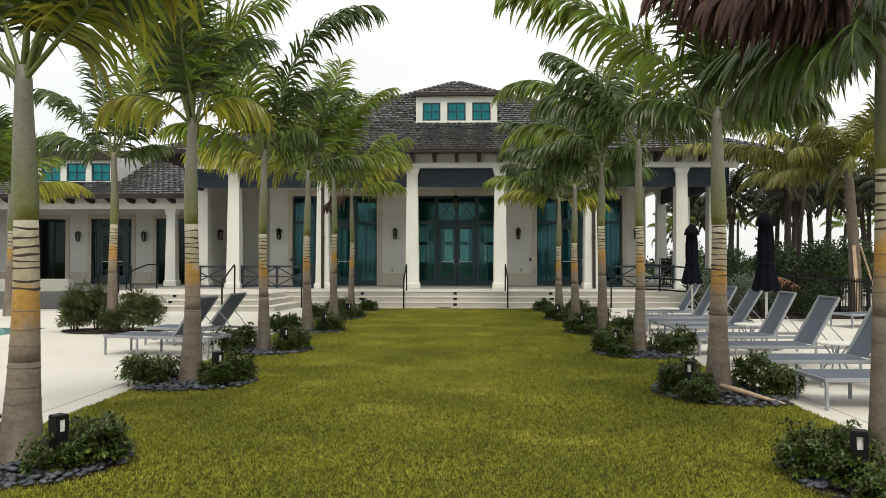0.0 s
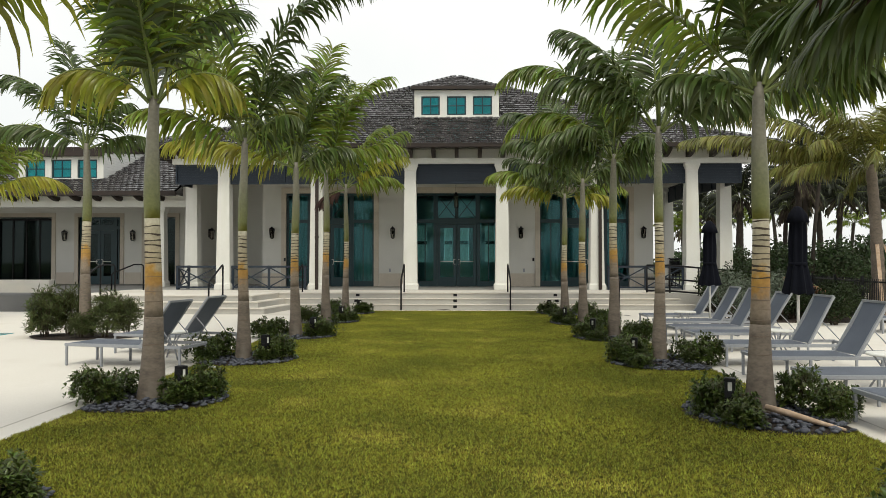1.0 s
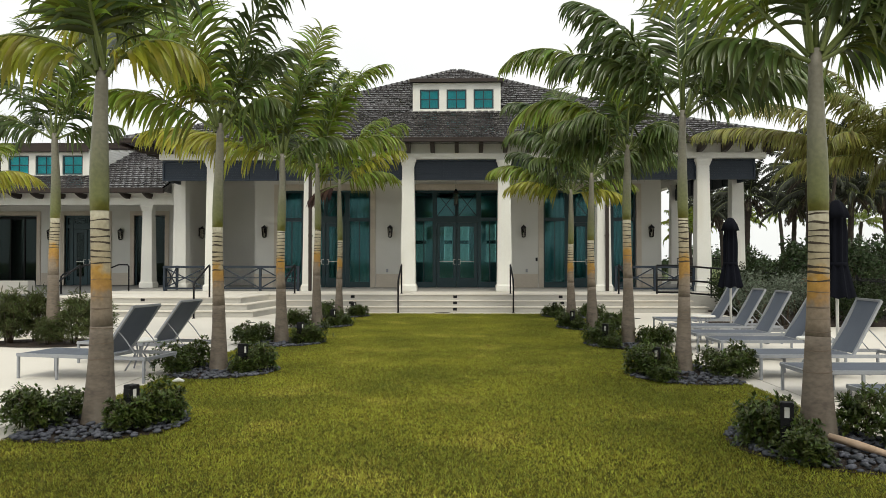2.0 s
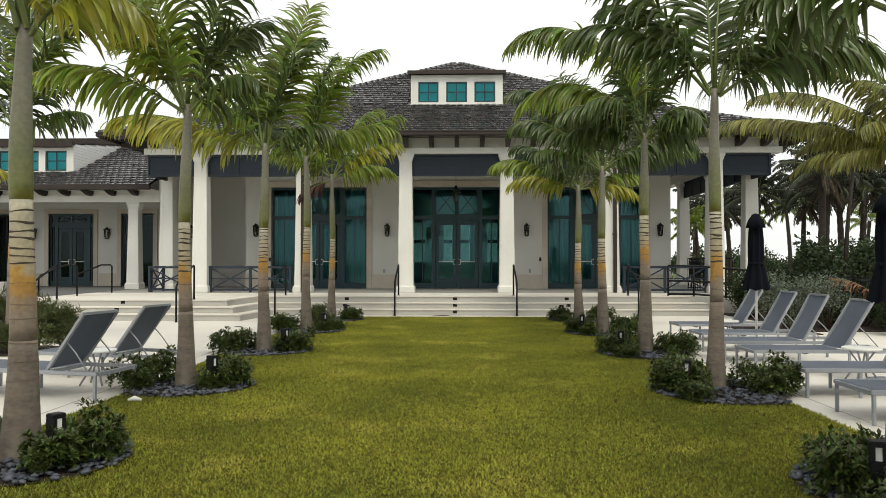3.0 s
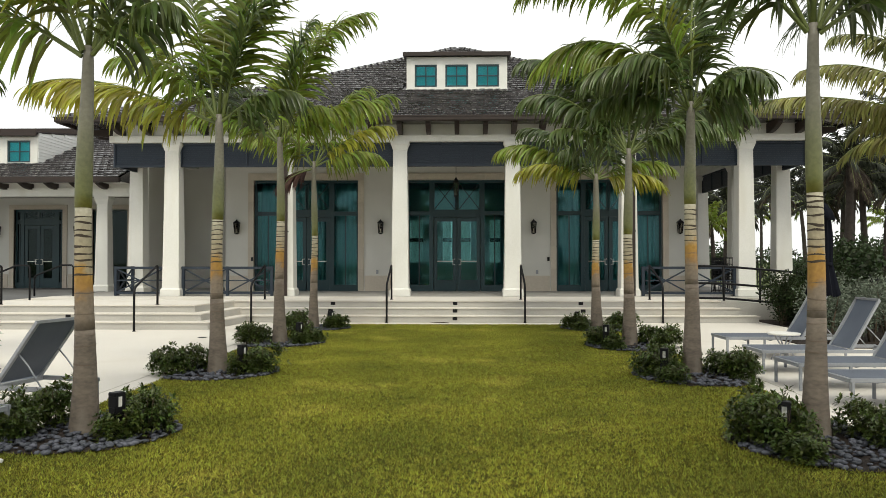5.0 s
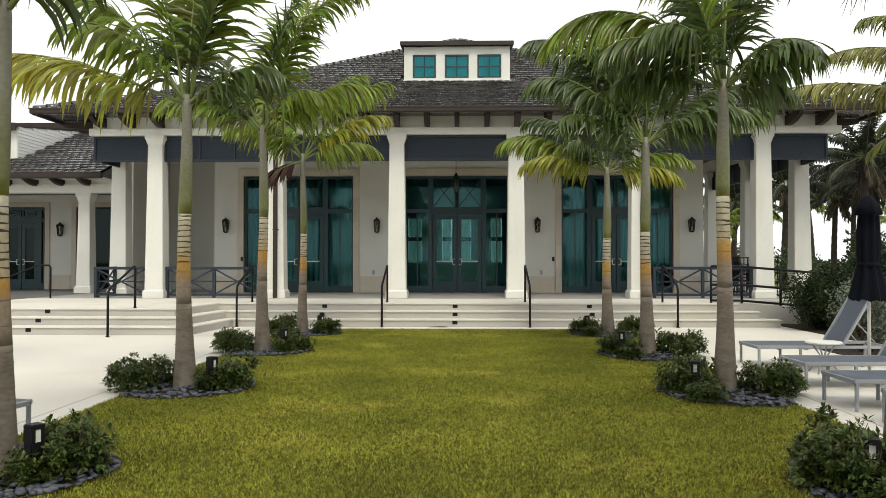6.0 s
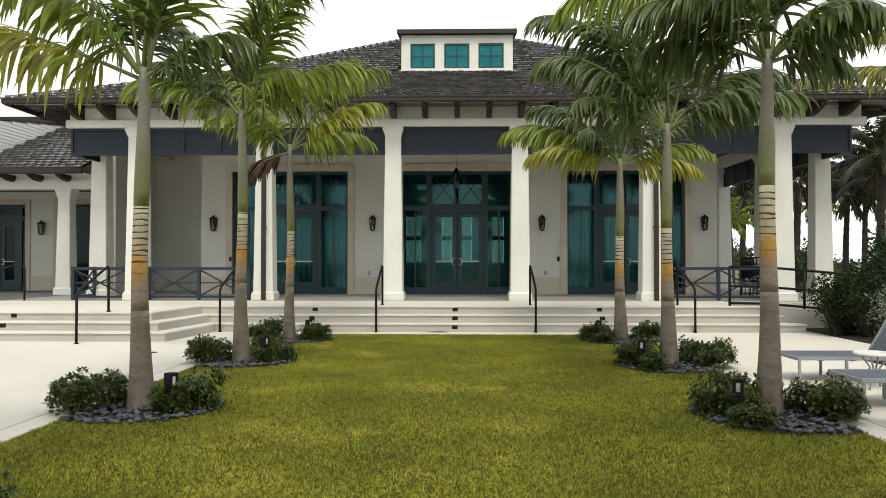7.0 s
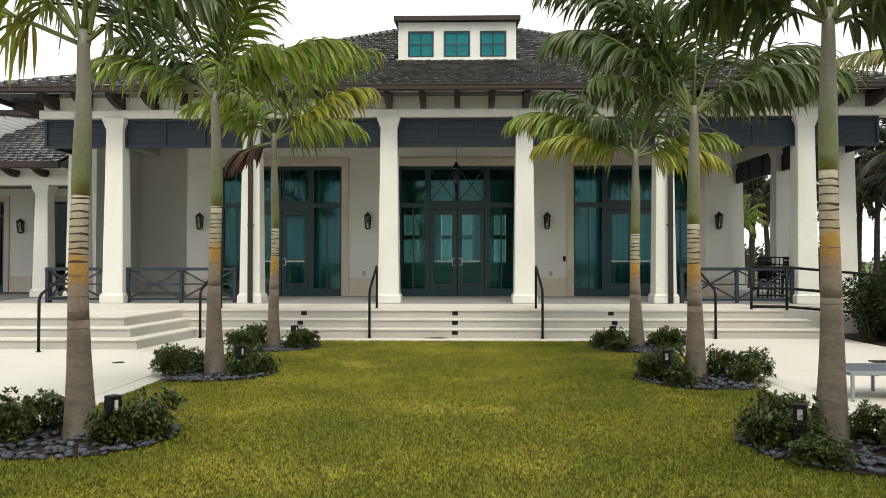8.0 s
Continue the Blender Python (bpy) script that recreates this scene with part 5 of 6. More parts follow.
# ---- planting round the palms ----
def shrub_mesh(seed, leaves=1900, rx=0.34, ry=0.32, h=0.42, leaf=0.078, mat=M_LEAF, slim=0.22, upright=0.5):
    """Many small folded oval leaves in whorls at twig ends; some branches reach out further than others."""
    rnd = random.Random(seed)
    bm = B()
    reach = [rnd.uniform(0.72, 1.16) for _ in range(9)]
    for k in range(leaves // 7):
        a, u, v = rnd.uniform(0, 6.283), rnd.random() ** 0.5, rnd.random()
        e = reach[int(a / 6.284 * 9)] * rnd.uniform(0.82, 1.12)
        z = h * (0.12 + 0.88 * v ** 0.7)
        k_r = math.sqrt(max(0.05, 1 - (max(0, v - 0.35) / 0.72) ** 2)) * e
        c = Vector((rx * u * k_r * math.cos(a), ry * u * k_r * math.sin(a), z * e))
        out = (Vector((math.cos(a) * u, math.sin(a) * u, upright + 0.6 * v))).normalized()
        for j in range(7):
            b = j * 2.4 + rnd.uniform(-0.3, 0.3)
            s1 = out.orthogonal().normalized()
            s2 = out.cross(s1)
            d = ((s1 * math.cos(b) + s2 * math.sin(b)) * rnd.uniform(0.6, 1.0) + out * rnd.uniform(0.2, 0.9)).normalized()
            w = d.cross(Vector((0, 0, 1)))
            w = w.normalized() if w.length > 0.01 else Vector((1, 0, 0))
            nn = w.cross(d)
            L = leaf * rnd.uniform(0.6, 1.15)
            p0, p1, p2 = c, c + d * L * 0.58 - nn * 0.004, c + d * L - nn * L * 0.15
            q = [bm.verts.new(x) for x in (p0, p1 + w * L * slim + nn * L * 0.07, p2, p1 - w * L * slim + nn * L * 0.07, p1)]
            bm.faces.new((q[0], q[1], q[4]))
            bm.faces.new((q[1], q[2], q[4]))
            bm.faces.new((q[2], q[3], q[4]))
            bm.faces.new((q[3], q[0], q[4]))
    return mesh_of("foliage", bm, mat)

def twig_mesh(seed, rx, ry, h):
    rnd = random.Random(seed)
    bm = B()
    for k in range(9):
        a = rnd.uniform(0, 6.283)
        r = rnd.uniform(0.3, 0.8)
        tube(bm, [(0.03 * math.cos(a), 0.03 * math.sin(a), -0.03), (rx * r * 0.5 * math.cos(a), ry * r * 0.5 * math.sin(a), h * 0.45), (rx * r * math.cos(a), ry * r * math.sin(a), h * 0.85)], [0.008, 0.006, 0.003], 5)
    return mesh_of("stem", bm, M_TWIG)

SHRUBS = [(shrub_mesh(300 + i), twig_mesh(310 + i, 0.34, 0.3, 0.5)) for i in range(5)]
FEATHERY = [(shrub_mesh(330 + i, 2000, 0.30, 0.28, 0.46, 0.115, M_LEAF_FEATHER, 0.07, 1.6), twig_mesh(340 + i, 0.3, 0.28, 0.5)) for i in range(3)]

def shrub(x, y, k, s=1.0, sz=1.0, turn=0.0, label="low glossy green shrub in the pebble bed", group="shrubs round the palms", z=0.0, kinds=SHRUBS):
    o = thing("shrub", label, "shrub", group, at=(x, y, z))
    o.scale = (s, s, s * sz)
    o.rotation_euler = (0, 0, turn)
    part("foliage", kinds[k % len(kinds)][0], None, o)
    part("stem", kinds[k % len(kinds)][1], None, o)

def pebble_bed(cx, cy, rx, ry, seed, side):
    """Loose rounded pebbles on dark soil inside the lawn."""
    rnd = random.Random(seed)
    bm = B()
    n = 28
    ring = [(cx + rx * math.cos(t) * (1 + 0.04 * math.sin(3 * t + seed)), cy + ry * math.sin(t) * (1 + 0.04 * math.cos(2 * t + seed))) for t in (2 * math.pi * k / n for k in range(n))]
    ring = [(max(-3.74, min(3.68, a)), b) for a, b in ring]
    top = [bm.verts.new((a, b, 0.022)) for a, b in ring]
    bm.faces.new(top)
    o = solid("pebble_bed", bm, M_SOIL, "bed of grey river pebbles round a palm", "pebble bed", "pebble beds", kind="stuff")
    me_v, me_f = [], []
    base = B()
    bmesh.ops.create_icosphere(base, subdivisions=1, radius=1)
    base.verts.ensure_lookup_table()
    vs = [v.co.copy() for v in base.verts]
    fs = [[v.index for v in f.verts] for f in base.faces]
    base.free()
    count = 0
    while count < 420:
        t, u = rnd.uniform(0, 6.283), rnd.random() ** 0.42
        a, b = cx + rx * u * math.cos(t), cy + ry * u * math.sin(t)
        if not -3.7 < a < 3.64:
            continue
        s = rnd.uniform(0.017, 0.037)
        m = Matrix.Translation((a, b, 0.025 + s * 0.25 + rnd.uniform(0, 0.02))) @ Euler((rnd.uniform(-0.3, 0.3), rnd.uniform(-0.3, 0.3), rnd.uniform(0, 6))).to_matrix().to_4x4() @ Matrix.Diagonal((s * 1.35, s, s * 0.55, 1))
        k = len(me_v)
        me_v += [m @ v for v in vs]
        me_f += [[i + k for i in f] for f in fs]
        count += 1
    me = bpy.data.meshes.new("pebbles")
    me.from_pydata(me_v, [], me_f)
    me.materials.append(M_PEBBLE)
    me.polygons.foreach_set("use_smooth", [True] * len(me.polygons))
    part("pebbles", me, None, o, "rounded grey river pebbles", "stuff")

def bollard(x, y, turn=0.0):
    o = thing("bollard_light", "short black square bollard light in the bed", "bollard light", "bollard lights", at=(x, y, 0.0))
    o.rotation_euler = (0, 0, turn)
    part("post", box(B(), -0.048, -0.048, 0, 0.048, 0.048, 0.30, 0.006), M_BLACK, o)
    part("cap", box(B(), -0.05, -0.05, 0.385, 0.05, 0.05, 0.42, 0.006), M_BLACK, o)
    for a, b in ((-0.048, -0.02), (0.02, 0.048)):
        part("side", box(B(), -0.048, a, 0.3, 0.048, b, 0.385), M_BLACK, o)
    part("lens", box(B(), -0.03, -0.0195, 0.3, 0.042, 0.0195, 0.385), M_TABLE, o, "white bollard lens")

for i, (px, py) in enumerate(LEFT_AT + RIGHT_AT):
    s = -1 if px < 0 else 1
    rnd = random.Random(900 + i)
    fwd = 0.06 if s < 0 else 0.28
    pebble_bed(px, py - fwd, 0.84, 0.74 if s < 0 else 0.86, 500 + i, s)
    for dx, dy, sc in ((-0.64, -0.24, 0.74), (-0.46, -0.44, 0.66), (-0.40, 0.06, 0.72), (0.46, -0.44, 0.66), (0.64, -0.22, 0.74), (0.40, 0.06, 0.70)):
        shrub(px + dx + rnd.uniform(-0.05, 0.05), py + dy + (0.14 if s < 0 else -0.06) + rnd.uniform(-0.06, 0.06), rnd.randrange(5), sc * rnd.uniform(0.92, 1.2), rnd.uniform(0.85, 1.15), rnd.uniform(0, 6))
    if s > 0:
        shrub(px - 0.47 + rnd.uniform(-0.04, 0.04), py - 0.84, rnd.randrange(5), 0.66, 0.78, rnd.uniform(0, 6))
    bollard(*((px + 0.43, py - 0.28) if s < 0 else (px - 0.52, py - 0.56)), -0.5 if s < 0 else 1.2)

# bed with taller shrubs round the patio palm
bm = B()
ring = [bm.verts.new((-7.5 + 1.15 * math.cos(t) * (1 + 0.08 * math.sin(3 * t)), 16.1 + 0.75 * math.sin(t), 0.012)) for t in (2 * math.pi * k / 32 for k in range(32))]
bm.faces.new(ring)
solid("mulch_bed", bm, M_SOIL, "dark mulch bed in the patio", "planting bed", kind="structure")
for dx, dy, sc, sz in ((-0.75, -0.15, 1.2, 1.5), (-0.5, 0.25, 1.1, 1.6), (0.5, -0.2, 1.15, 1.45), (0.78, 0.15, 1.0, 1.6), (-0.95, 0.1, 0.8, 1.4), (0.1, -0.35, 0.8, 1.1)):
    shrub(-7.5 + dx, 16.1 + dy, int(dx * 10) % 5, sc, sz, dx, "feathery green shrub in a mulch bed", "shrubs round the patio palm", 0.0, FEATHERY)

# ---- garden and distance on the right ----
def leaf_cloud(name, seed, count, shape, leaf, mat):
    """Loose leaves filling a shape(rnd) -> (x, y, z, spread)."""
    rnd = random.Random(seed)
    vs, fs = [], []
    for k in range(count):
        c = Vector(shape(rnd))
        d = Vector((rnd.gauss(0, 1), rnd.gauss(0, 1), rnd.gauss(0.4, 0.8))).normalized()
        w = d.orthogonal().normalized()
        w = Matrix.Rotation(rnd.uniform(0, 6.28), 3, d) @ w
        L = leaf * rnd.uniform(0.6, 1.2)
        i = len(vs)
        vs += [c, c + d * L * 0.5 + w * L * 0.24, c + d * L, c + d * L * 0.5 - w * L * 0.24]
        fs.append((i, i + 1, i + 2, i + 3))
    me = bpy.data.meshes.new(name)
    me.from_pydata(vs, [], fs)
    me.materials.append(mat)
    return me

def bush(x, y, r, h, seed, mat=M_LEAF_DARK, leaf=0.09, n=1400, label="dense dark green garden bush", group="garden bushes"):
    o = thing("garden_bush", label, "bush", group, at=(x, y, 0))
    lumps = [(random.Random(seed + k).uniform(-0.6, 0.6) * r, random.Random(seed + 40 + k).uniform(-0.6, 0.6) * r, h * random.Random(seed + 80 + k).uniform(0.35, 0.75), random.Random(seed + 9 + k).uniform(0.35, 0.6)) for k in range(7)]
    def shape(rnd):
        cx, cy, cz, k = lumps[rnd.randrange(7)]
        a, b = rnd.uniform(0, 6.283), math.acos(rnd.uniform(-1, 1))
        q = rnd.random() ** 0.35
        return (cx + r * k * q * math.sin(b) * math.cos(a), cy + r * k * q * math.sin(b) * math.sin(a), max(0.02, cz + h * 0.33 * q * math.cos(b)))
    part("foliage", leaf_cloud("foliage", seed, n, shape, leaf, mat), None, o)
    bs = B()
    for cx, cy, cz, k in lumps:
        tube(bs, [(cx * 0.2, cy * 0.2, -0.05), (cx * 0.6, cy * 0.6, cz * 0.6), (cx, cy, cz)], [0.022, 0.016, 0.008], 6)
    part("stem", bs, M_TWIG, o)

bed = box(B(), 7.72, 19.9, -0.05, 30, 25.6, 0.012)
solid("planting_bed", bed, M_SOIL, "dark mulch planting bed beside the patio", "planting bed", kind="structure")
for i, (x, y, r, h) in enumerate(((8.35, 23.6, 0.75, 1.35), (8.9, 24.3, 0.95, 1.7), (8.3, 25.0, 0.7, 1.4), (7.85, 23.9, 0.5, 1.3), (9.5, 25.0, 0.9, 1.5), (8.4, 22.7, 0.6, 0.5), (8.2, 24.2, 0.5, 0.45))):
    bush(x, y, r, h, 600 + i * 13, n=2300, leaf=0.078)
for i, (x, y) in enumerate(((9.6, 23.6), (10.6, 24.6), (9.3, 22.3), (10.2, 22.6), (8.9, 20.9), (9.6, 21.4))):
    bush(x, y, 0.7, 0.7, 700 + i * 13, n=1800, leaf=0.08, label="low dark green garden bush")
solid("planting_bed", box(B(), 6.35, 19.25, -0.05, 7.71, 21.3, 0.012), M_SOIL, "dark mulch planting bed beside the patio", "planting bed", kind="structure")
for i, (x, y) in enumerate(((6.9, 19.9), (7.4, 20.1), (7.9, 20.25), (8.4, 20.5))):
    bush(x, y, 0.58, 1.28, 800 + i * 13, M_LEAF_GREY, 0.07, 1700, "silvery grey green clipped bush", "silvery bushes")
for i in range(6):
    bush(13.0 + 0.3 * i, 26.5 + i * 1.7, 0.8, 0.75, 1000 + i * 13, M_LEAF_DARK, 0.09, 1100, "dark green clipped hedge plant", "hedge along the fence")

for i in range(9):
    bush(9.2 + 0.42 * i, 19.3 + 0.75 * i, 0.62, 0.95, 1200 + i * 13, M_LEAF_DARK, 0.085, 1700, "dark green hedge plant in front of the fence", "hedge along the fence")
# black garden fence
fence = thing("garden_fence", "black metal picket fence along the garden", "fence", at=(10.6, 19.0, 0))
fence.rotation_euler = (0, 0, -math.atan2(2.8, 16))
for z in (0.12, 0.98):
    part("rail", box(B(), -0.02, 0, z, 0.02, 16, z + 0.04), M_BLACK, fence)
picket_mesh = mesh_of("picket", box(B(), -0.009, -0.009, 0.02, 0.009, 0.009, 1.08), M_BLACK)
for k in range(128):
    part("picket", picket_mesh, None, fence).location = (0.032, 0.06 + k * 0.125, 0)
post_mesh = mesh_of("post", box(B(), -0.03, -0.03, 0, 0.03, 0.03, 1.15, 0.005), M_BLACK)
for k in range(8):
    part("post", post_mesh, None, fence).location = (-0.052, 0.05 + k * 2.27, 0)


def wild_palm(x, y, height, seed, thick=0.2, fronds=22, length=2.6, mat="far", label="tall dark palm with rough trunk and shaggy crown", group="background palms", special=(), leaf=0.5, skirt=4, trunk_mat=M_FAR_TRUNK, lean=0.3, spread=95):
    rnd = random.Random(seed)
    o = thing("tall_palm", label, "palm tree", group, at=(x, y, -0.06))
    pts, rad = [], []
    la = rnd.uniform(0, 6.28)
    for k in range(24):
        u = k / 23
        pts.append((lean * u * u * math.cos(la), lean * u * u * math.sin(la), height * u))
        rad.append(thick * (1.15 - 0.35 * u + 0.25 * math.exp(-u * 12)) * (1.0 if k % 2 else 0.9))
    part("trunk", tube(B(), pts, rad, 14), trunk_mat, o)
    top = Vector(pts[-1])
    plan = list(special)
    for i in range(fronds):
        u = i / fronds
        plan.append((i * 137.5 + rnd.uniform(-15, 15), 80 - spread * u, 60 + 40 * u, length * rnd.uniform(0.85, 1.15), mat))
    for i in range(skirt):
        plan.append((i * 360 / max(1, skirt) + rnd.uniform(-20, 20), -30 - 30 * rnd.random(), 40, length * 0.6, "husk"))
    for i, (az, rise, droop, ln, kind) in enumerate(plan):
        f = part("frond", frond(rise, droop, ln, kind, i % 2, leaf), None, o)
        ang = radians(az)
        f.location = top + Vector((math.cos(ang), math.sin(ang), 0)) * thick * 0.6
        f.rotation_euler = (rnd.uniform(-0.3, 0.3), 0, ang)

# coconut palm by the fence, with two long low fronds
wild_palm(11.9, 22.2, 4.3, 2001, 0.17, 12, 3.0, "olive", "leaning coconut palm with golden green drooping fronds", "coconut palms", spread=75, special=
          ((180, 18, 44, 5.2, "olive"), (186, 32, 60, 4.8, "olive"), (170, 60, 90, 4.2, "olive"), (215, 25, 80, 3.0, "olive"), (245, 12, 70, 2.8, "olive"), (150, 12, 70, 3.0, "olive"), (268, 38, 90, 3.0, "gold"), (190, 4, 60, 2.6, "olive")), leaf=0.62, skirt=0, trunk_mat=M_TRUNK, lean=0.35)
for i, (x, y, h, th) in enumerate(((20.9, 48.9, 4.7, 0.2), (17.5, 39.5, 5.6, 0.23), (22.2, 46.8, 5.6, 0.23), (16.5, 45.0, 4.9, 0.23), (24.5, 41.0, 5.4, 0.2), (27.5, 50.0, 5.6, 0.2), (18.4, 54.0, 4.6, 0.2), (19.2, 42.6, 5.2, 0.2), (21.6, 43.6, 4.9, 0.22),
        (25.4, 46.5, 5.2, 0.2), (23.6, 52.0, 5.4, 0.2), (29.5, 45.5, 5.6, 0.22), (15.4, 49.0, 4.4, 0.2))):
    wild_palm(x, y, h + 0.45, 2100 + i, th * 0.8, 26, 2.4, leaf=0.40, skirt=8)
wild_palm(14.1, 30.8, 6.0, 2150, 0.075, 9, 1.8, lean=-0.5, skirt=0, label="thin leaning palm trunk with a small crown")
wild_palm(13.0, 43.8, 3.5, 2160, 0.12, 18, 1.5, "green", "small round-headed palm on the far lawn", "distant palms", leaf=0.4, skirt=3)
for i, (x, y, h) in enumerate(((26, 62, 5.5), (34, 66, 5.0), (40, 70, 6.0), (21, 70, 5.5), (47, 66, 5.2), (30, 80, 6.0), (-24, 60, 7.0), (-34, 58, 7.5))):
    wild_palm(x, y, h, 2300 + i, 0.16, 14, 2.3, "green", "slim distant green palm behind the garden", "distant palms", leaf=0.45, skirt=0)
# propping boards of the coconut palm
prop = thing("tree_prop", "grey weathered timber prop against a palm trunk", "tree prop", at=(11.55, 21.6, 0))
part("board", bar(B(), (-0.15, -0.5, 0.0), (0.2, 0.4, 2.0), 0.09, 0.04), M_DEAD_STICK, prop)
part("board", bar(B(), (0.9, 0.2, 0.0), (0.45, 0.5, 2.0), 0.09, 0.04), M_DEAD_STICK, prop)

# dry orange frond lying over the fence, sheath on the lawn
dry = thing("fallen_frond", "dry brown palm frond hanging over the fence", "fallen frond", at=(9.75, 21.0, 0.0))
dry_leaf = part("frond", frond_mesh("frond", 2.1, 54, 78, 77, M_ORANGE_DEAD, 0.42, 0.03, 40), None, dry)
dry_leaf.location = (0.75, 0.0, 0.0)
dry_leaf.rotation_euler = (0.25, 0, radians(172))
sheath = thing("palm_sheath", "pale pinkish fallen palm sheath lying on the grass", "palm sheath", at=(3.27, 7.95, 0.05))
bs = B()
tube(bs, [(-0.18, 0.45, 0.07), (-0.05, 0.28, 0.05), (0.14, 0.02, 0.01), (0.27, -0.15, -0.01)], [0.03, 0.032, 0.022, 0.012], 8)
part("stalk", bs, M_DEAD_STICK, sheath)
scrap = solid("bark_scrap", tube(B(), [(2.55 - 6.0, 11.55, 0.03), (2.62 - 6.0, 11.55, 0.05), (2.69 - 6.0, 11.56, 0.03)], [0.015, 0.03, 0.015], 8), M_TABLE, "small pale scrap lying on the grass", "litter")

solid("dry_twig", tube(B(), [(-0.64, 24.52, 0.005), (-0.45, 24.5, 0.012), (-0.3, 24.53, 0.01), (-0.16, 24.52, 0.004)], [0.004, 0.012, 0.014, 0.004], 6), M_FROND_HUSK, "small dry brown leaf lying at the foot of the steps", "litter")

for i, (x, y, r, h) in enumerate(((15.2, 33.5, 1.3, 2.3), (17.6, 36.5, 1.6, 2.7), (14.4, 38.5, 1.3, 2.4), (20.5, 38.0, 1.7, 2.5), (23.0, 36.5, 1.6, 2.2), (19.0, 33.0, 1.5, 1.9), (12.7, 30.2, 0.9, 2.3), (13.7, 31.6, 1.0, 2.5), (12.3, 28.8, 0.7, 1.9), (14.9, 30.0, 1.1, 2.4), (16.4, 31.0, 1.2, 2.6))):
    bush(x, y, r, h, 2700 + i * 13, M_LEAF_FAR, 0.2, 1500, "rounded dark green tree behind the garden fence", "trees behind the fence")
# far tree belt
rb = random.Random(9)
for k in range(44):
    x, y = 14 + (k % 38) * 2.0 + rb.uniform(-1, 1), 74 + rb.uniform(-8, 14)
    if k >= 38:
        x, y = -22 - (k - 38) * 4.0, 62 + rb.uniform(-3, 6)
    bush(x, y, rb.uniform(1.8, 3.0), rb.uniform(1.6, 3.2), 3000 + k * 13, M_LEAF_FAR, 0.34, 900, "far rounded green tree", "far trees")

# ---- roof tiles ----
TW, TE = 0.25, 0.33
def tile_mesh(name, mat):
    """A thick riven tile, its face gently humped across the width."""
    bm = B()
    hump = (0.0, 0.012, 0.016, 0.006)
    xs = [(-TW / 2 + 0.005) + (TW - 0.01) * k / 3 for k in range(4)]
    foot = [bm.verts.new((x, 0.0, 0.0)) for x in xs]
    front = [bm.verts.new((x, 0.006, 0.042 + h)) for x, h in zip(xs, hump)]
    back = [bm.verts.new((x, TE + 0.05, 0.004 + h * 0.5)) for x, h in zip(xs, hump)]
    for k in range(3):
        bm.faces.new((foot[k], foot[k + 1], front[k + 1], front[k]))
        bm.faces.new((front[k], front[k + 1], back[k + 1], back[k]))
    for k in (0, 3):
        low = bm.verts.new((xs[k], TE + 0.05, 0.0))
        bm.faces.new((foot[k], front[k], back[k], low))
    return mesh_of(name, bm, mat)

def lay_tiles(parent, x0, x1, y0, z0, run, hip, skip, near, seed, rise=lambda h: PITCH * h):
    """Courses up a slope facing -y; the nearest become parts, the rest one joined piece."""
    rnd = random.Random(seed)
    one = tile_mesh("roof_tile", M_SHINGLE)
    base = [v.co.copy() for v in one.vertices]
    faces = [tuple(p.vertices) for p in one.polygons]
    vs, fs = [], []
    k, made, h = 0, 0, 0.0
    while h < run:
        ang = math.atan((rise(h + 0.05) - rise(h)) / 0.05)
        a, b = (x0 + h + 0.1, x1 - h - 0.1) if hip else (x0, x1)
        n = int((b - a) / TW)
        for i in range(n):
            x = a + (b - a - n * TW) / 2 + (i + 0.5) * TW + (TW / 2 if k % 2 and i < n - 1 else 0)
            if skip(x, y0 + h):
                continue
            m = Matrix.Translation((x, y0 + h, z0 + rise(h) + 0.01 + rnd.uniform(0, 0.012))) @ Euler((ang + rnd.uniform(-0.035, 0.02), rnd.uniform(-0.055, 0.055), rnd.uniform(-0.025, 0.025))).to_matrix().to_4x4()
            if near(x, k) and made < 300:
                made += 1
                part("roof_tile", one, None, parent).matrix_basis = m
            else:
                c = len(vs)
                vs += [m @ v for v in base]
                fs += [tuple(q + c for q in f) for f in faces]
        k += 1
        h += TE * math.cos(ang)
    me = bpy.data.meshes.new("roof_tiles_rest")
    me.from_pydata(vs, [], fs)
    me.materials.append(M_SHINGLE_FAR)
    part("roof_tiles", me, None, parent, "dark brown flat roof tiles", "stuff")

lay_tiles(roof, -EAVE_X, EAVE_X, EAVE_Y - 0.04, EAVE_Z, EAVE_X - 0.3, True, lambda x, y: abs(x) < DX + 0.1 and DY - 0.1 < y < 34.6, lambda x, k: abs(x) < 5.2 and k < 10, 1, roof_rise)
lay_tiles(wing_roof, -26, -11.25, WEAVE - 0.04, WEZ, WRIDGE_Y - WEAVE, False, lambda x, y: WDX0 - 0.05 < x < WDX1 + 0.1 and WDY - 0.1 < y, lambda x, k: x > -19 and k < 7, 2)
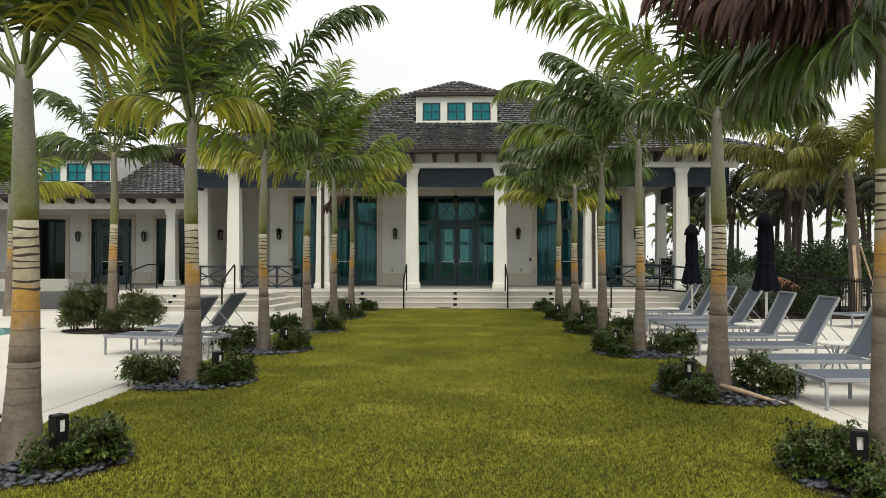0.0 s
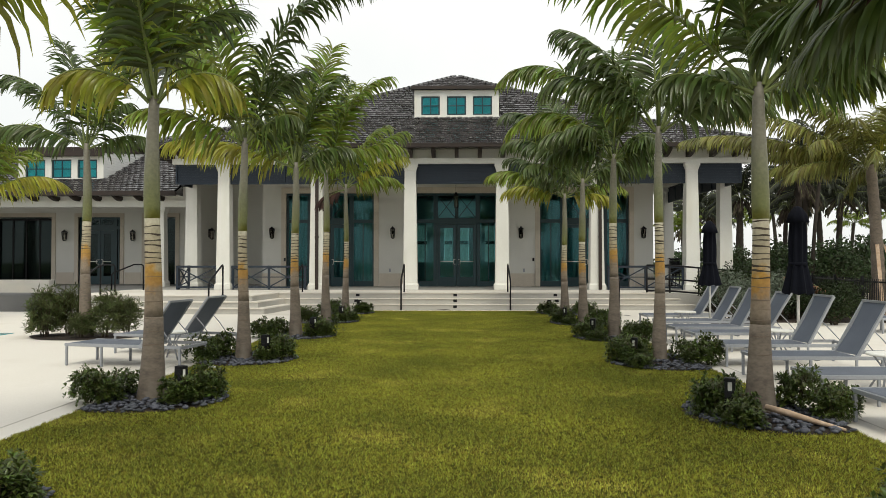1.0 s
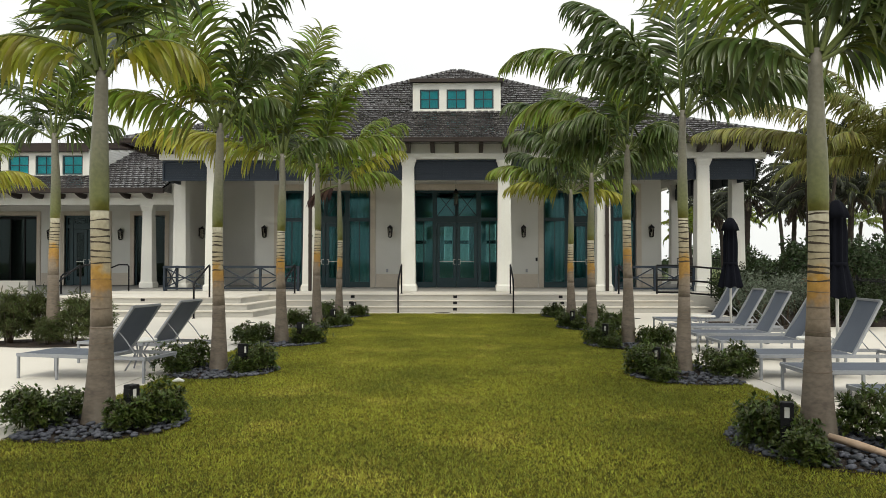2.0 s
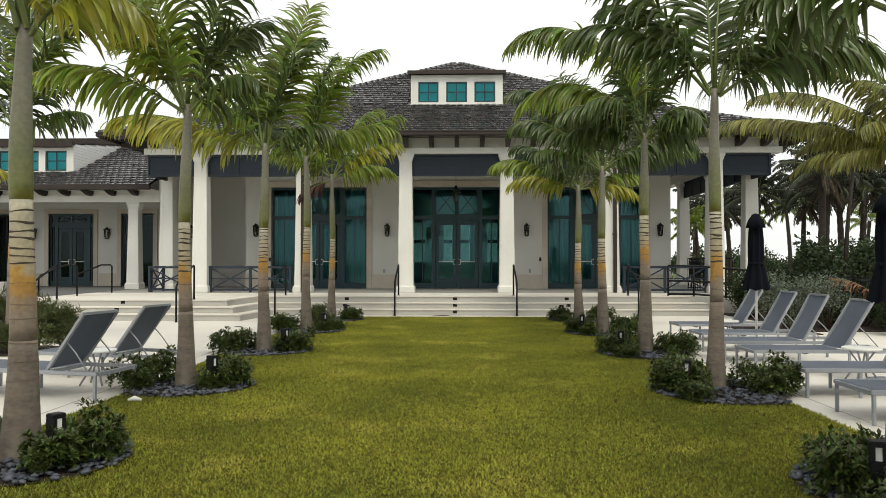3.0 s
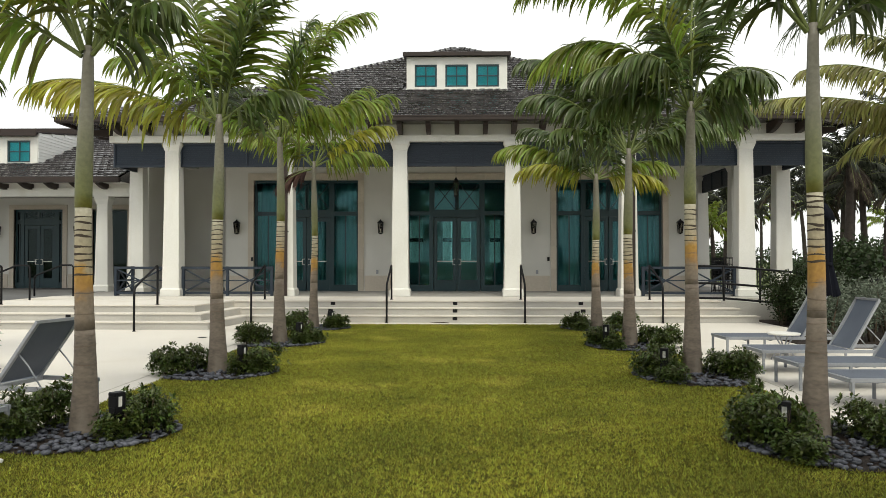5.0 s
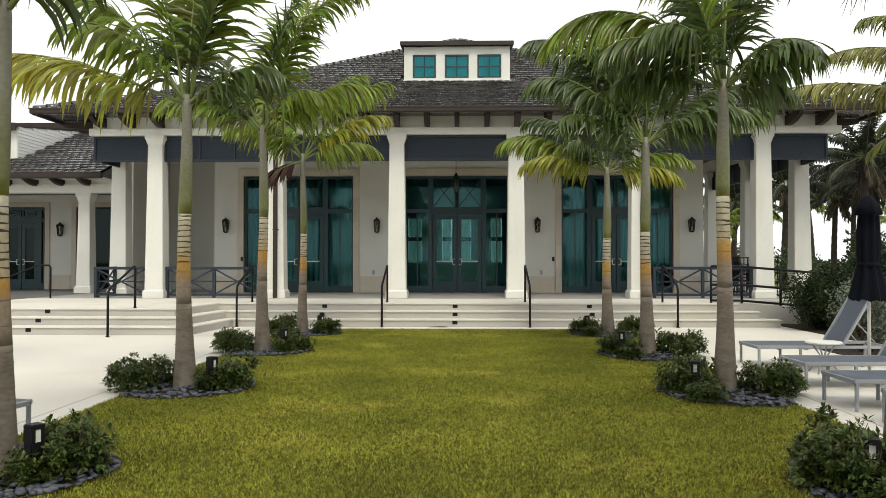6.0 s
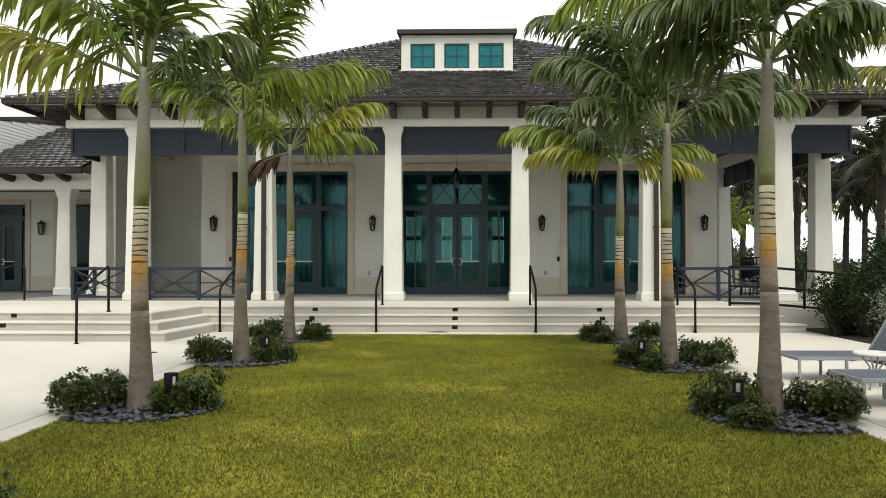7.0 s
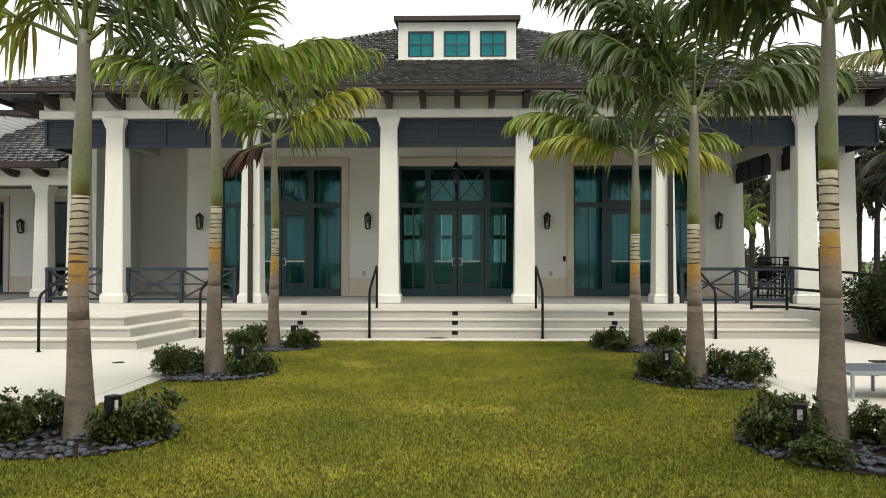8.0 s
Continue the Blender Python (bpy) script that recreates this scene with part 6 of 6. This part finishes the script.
# hip caps
cap_bm = B()
tube(cap_bm, [(0, 0, 0), (0, 0.36, 0.0)], [0.13, 0.105], 10)
cap = mesh_of("hip_cap", cap_bm, M_SHINGLE)
for s in (-1, 1):
    for h0, h1 in ((0.0, BREAK), (BREAK, EAVE_X)):
        p0 = Vector((s * (EAVE_X - h0), EAVE_Y + h0, EAVE_Z + roof_rise(h0)))
        p1 = Vector((s * (EAVE_X - h1), EAVE_Y + h1, EAVE_Z + roof_rise(h1)))
        d = (p1 - p0).normalized()
        for k in range(int((p1 - p0).length / 0.33)):
            ob = part("hip_cap", cap, None, roof)
            ob.matrix_basis = Matrix.Translation(p0 + d * 0.33 * k) @ d.to_track_quat("Y", "Z").to_matrix().to_4x4()

# ---- turf ----
rng = np.random.default_rng(5)
TUFTS, BLADES = 300000, 4
tx = rng.uniform(-3.73, 3.67, TUFTS)
ty = np.concatenate([rng.uniform(4.2, 23.88, TUFTS - 15000), rng.uniform(-2.0, 4.2, 15000)])
gx = np.repeat(tx, BLADES) + rng.normal(0, 0.011, TUFTS * BLADES)
gy = np.repeat(ty, BLADES) + rng.normal(0, 0.011, TUFTS * BLADES)
COUNT = TUFTS * BLADES
tall = np.repeat(rng.uniform(0.75, 1.3, TUFTS), BLADES)
keep = np.ones(COUNT, bool)
for px, py in LEFT_AT + RIGHT_AT:
    keep &= ((gx - px) / 0.80) ** 2 + ((gy - py + (0.06 if px < 0 else 0.28)) / (0.70 if px < 0 else 0.82)) ** 2 > 1
gx, gy, tall = gx[keep], gy[keep], tall[keep]
n = len(gx)
ang = rng.uniform(0, 2 * np.pi, n)
hgt = rng.uniform(0.014, 0.032, n) * tall
wid = rng.uniform(0.0026, 0.006, n)
lean = rng.uniform(0.006, 0.034, n)
la = rng.uniform(0, 2 * np.pi, n)
v = np.empty((n, 3, 3))
v[:, 0] = np.stack([gx - np.cos(ang) * wid, gy - np.sin(ang) * wid, np.full(n, 0.008)], 1)
v[:, 1] = np.stack([gx + np.cos(ang) * wid, gy + np.sin(ang) * wid, np.full(n, 0.008)], 1)
v[:, 2] = np.stack([gx + np.cos(la) * lean, gy + np.sin(la) * lean, 0.008 + hgt], 1)
me = bpy.data.meshes.new("grass_blades")
me.vertices.add(n * 3)
me.vertices.foreach_set("co", v.reshape(-1))
me.loops.add(n * 3)
me.loops.foreach_set("vertex_index", np.arange(n * 3))
me.polygons.add(n)
me.polygons.foreach_set("loop_start", np.arange(0, n * 3, 3))
me.update(calc_edges=True)
me.materials.append(M_GRASS)
turf = new("grass", me)
tagged(turf, "dense short green grass blades with straw coloured patches", "grass", kind="stuff")
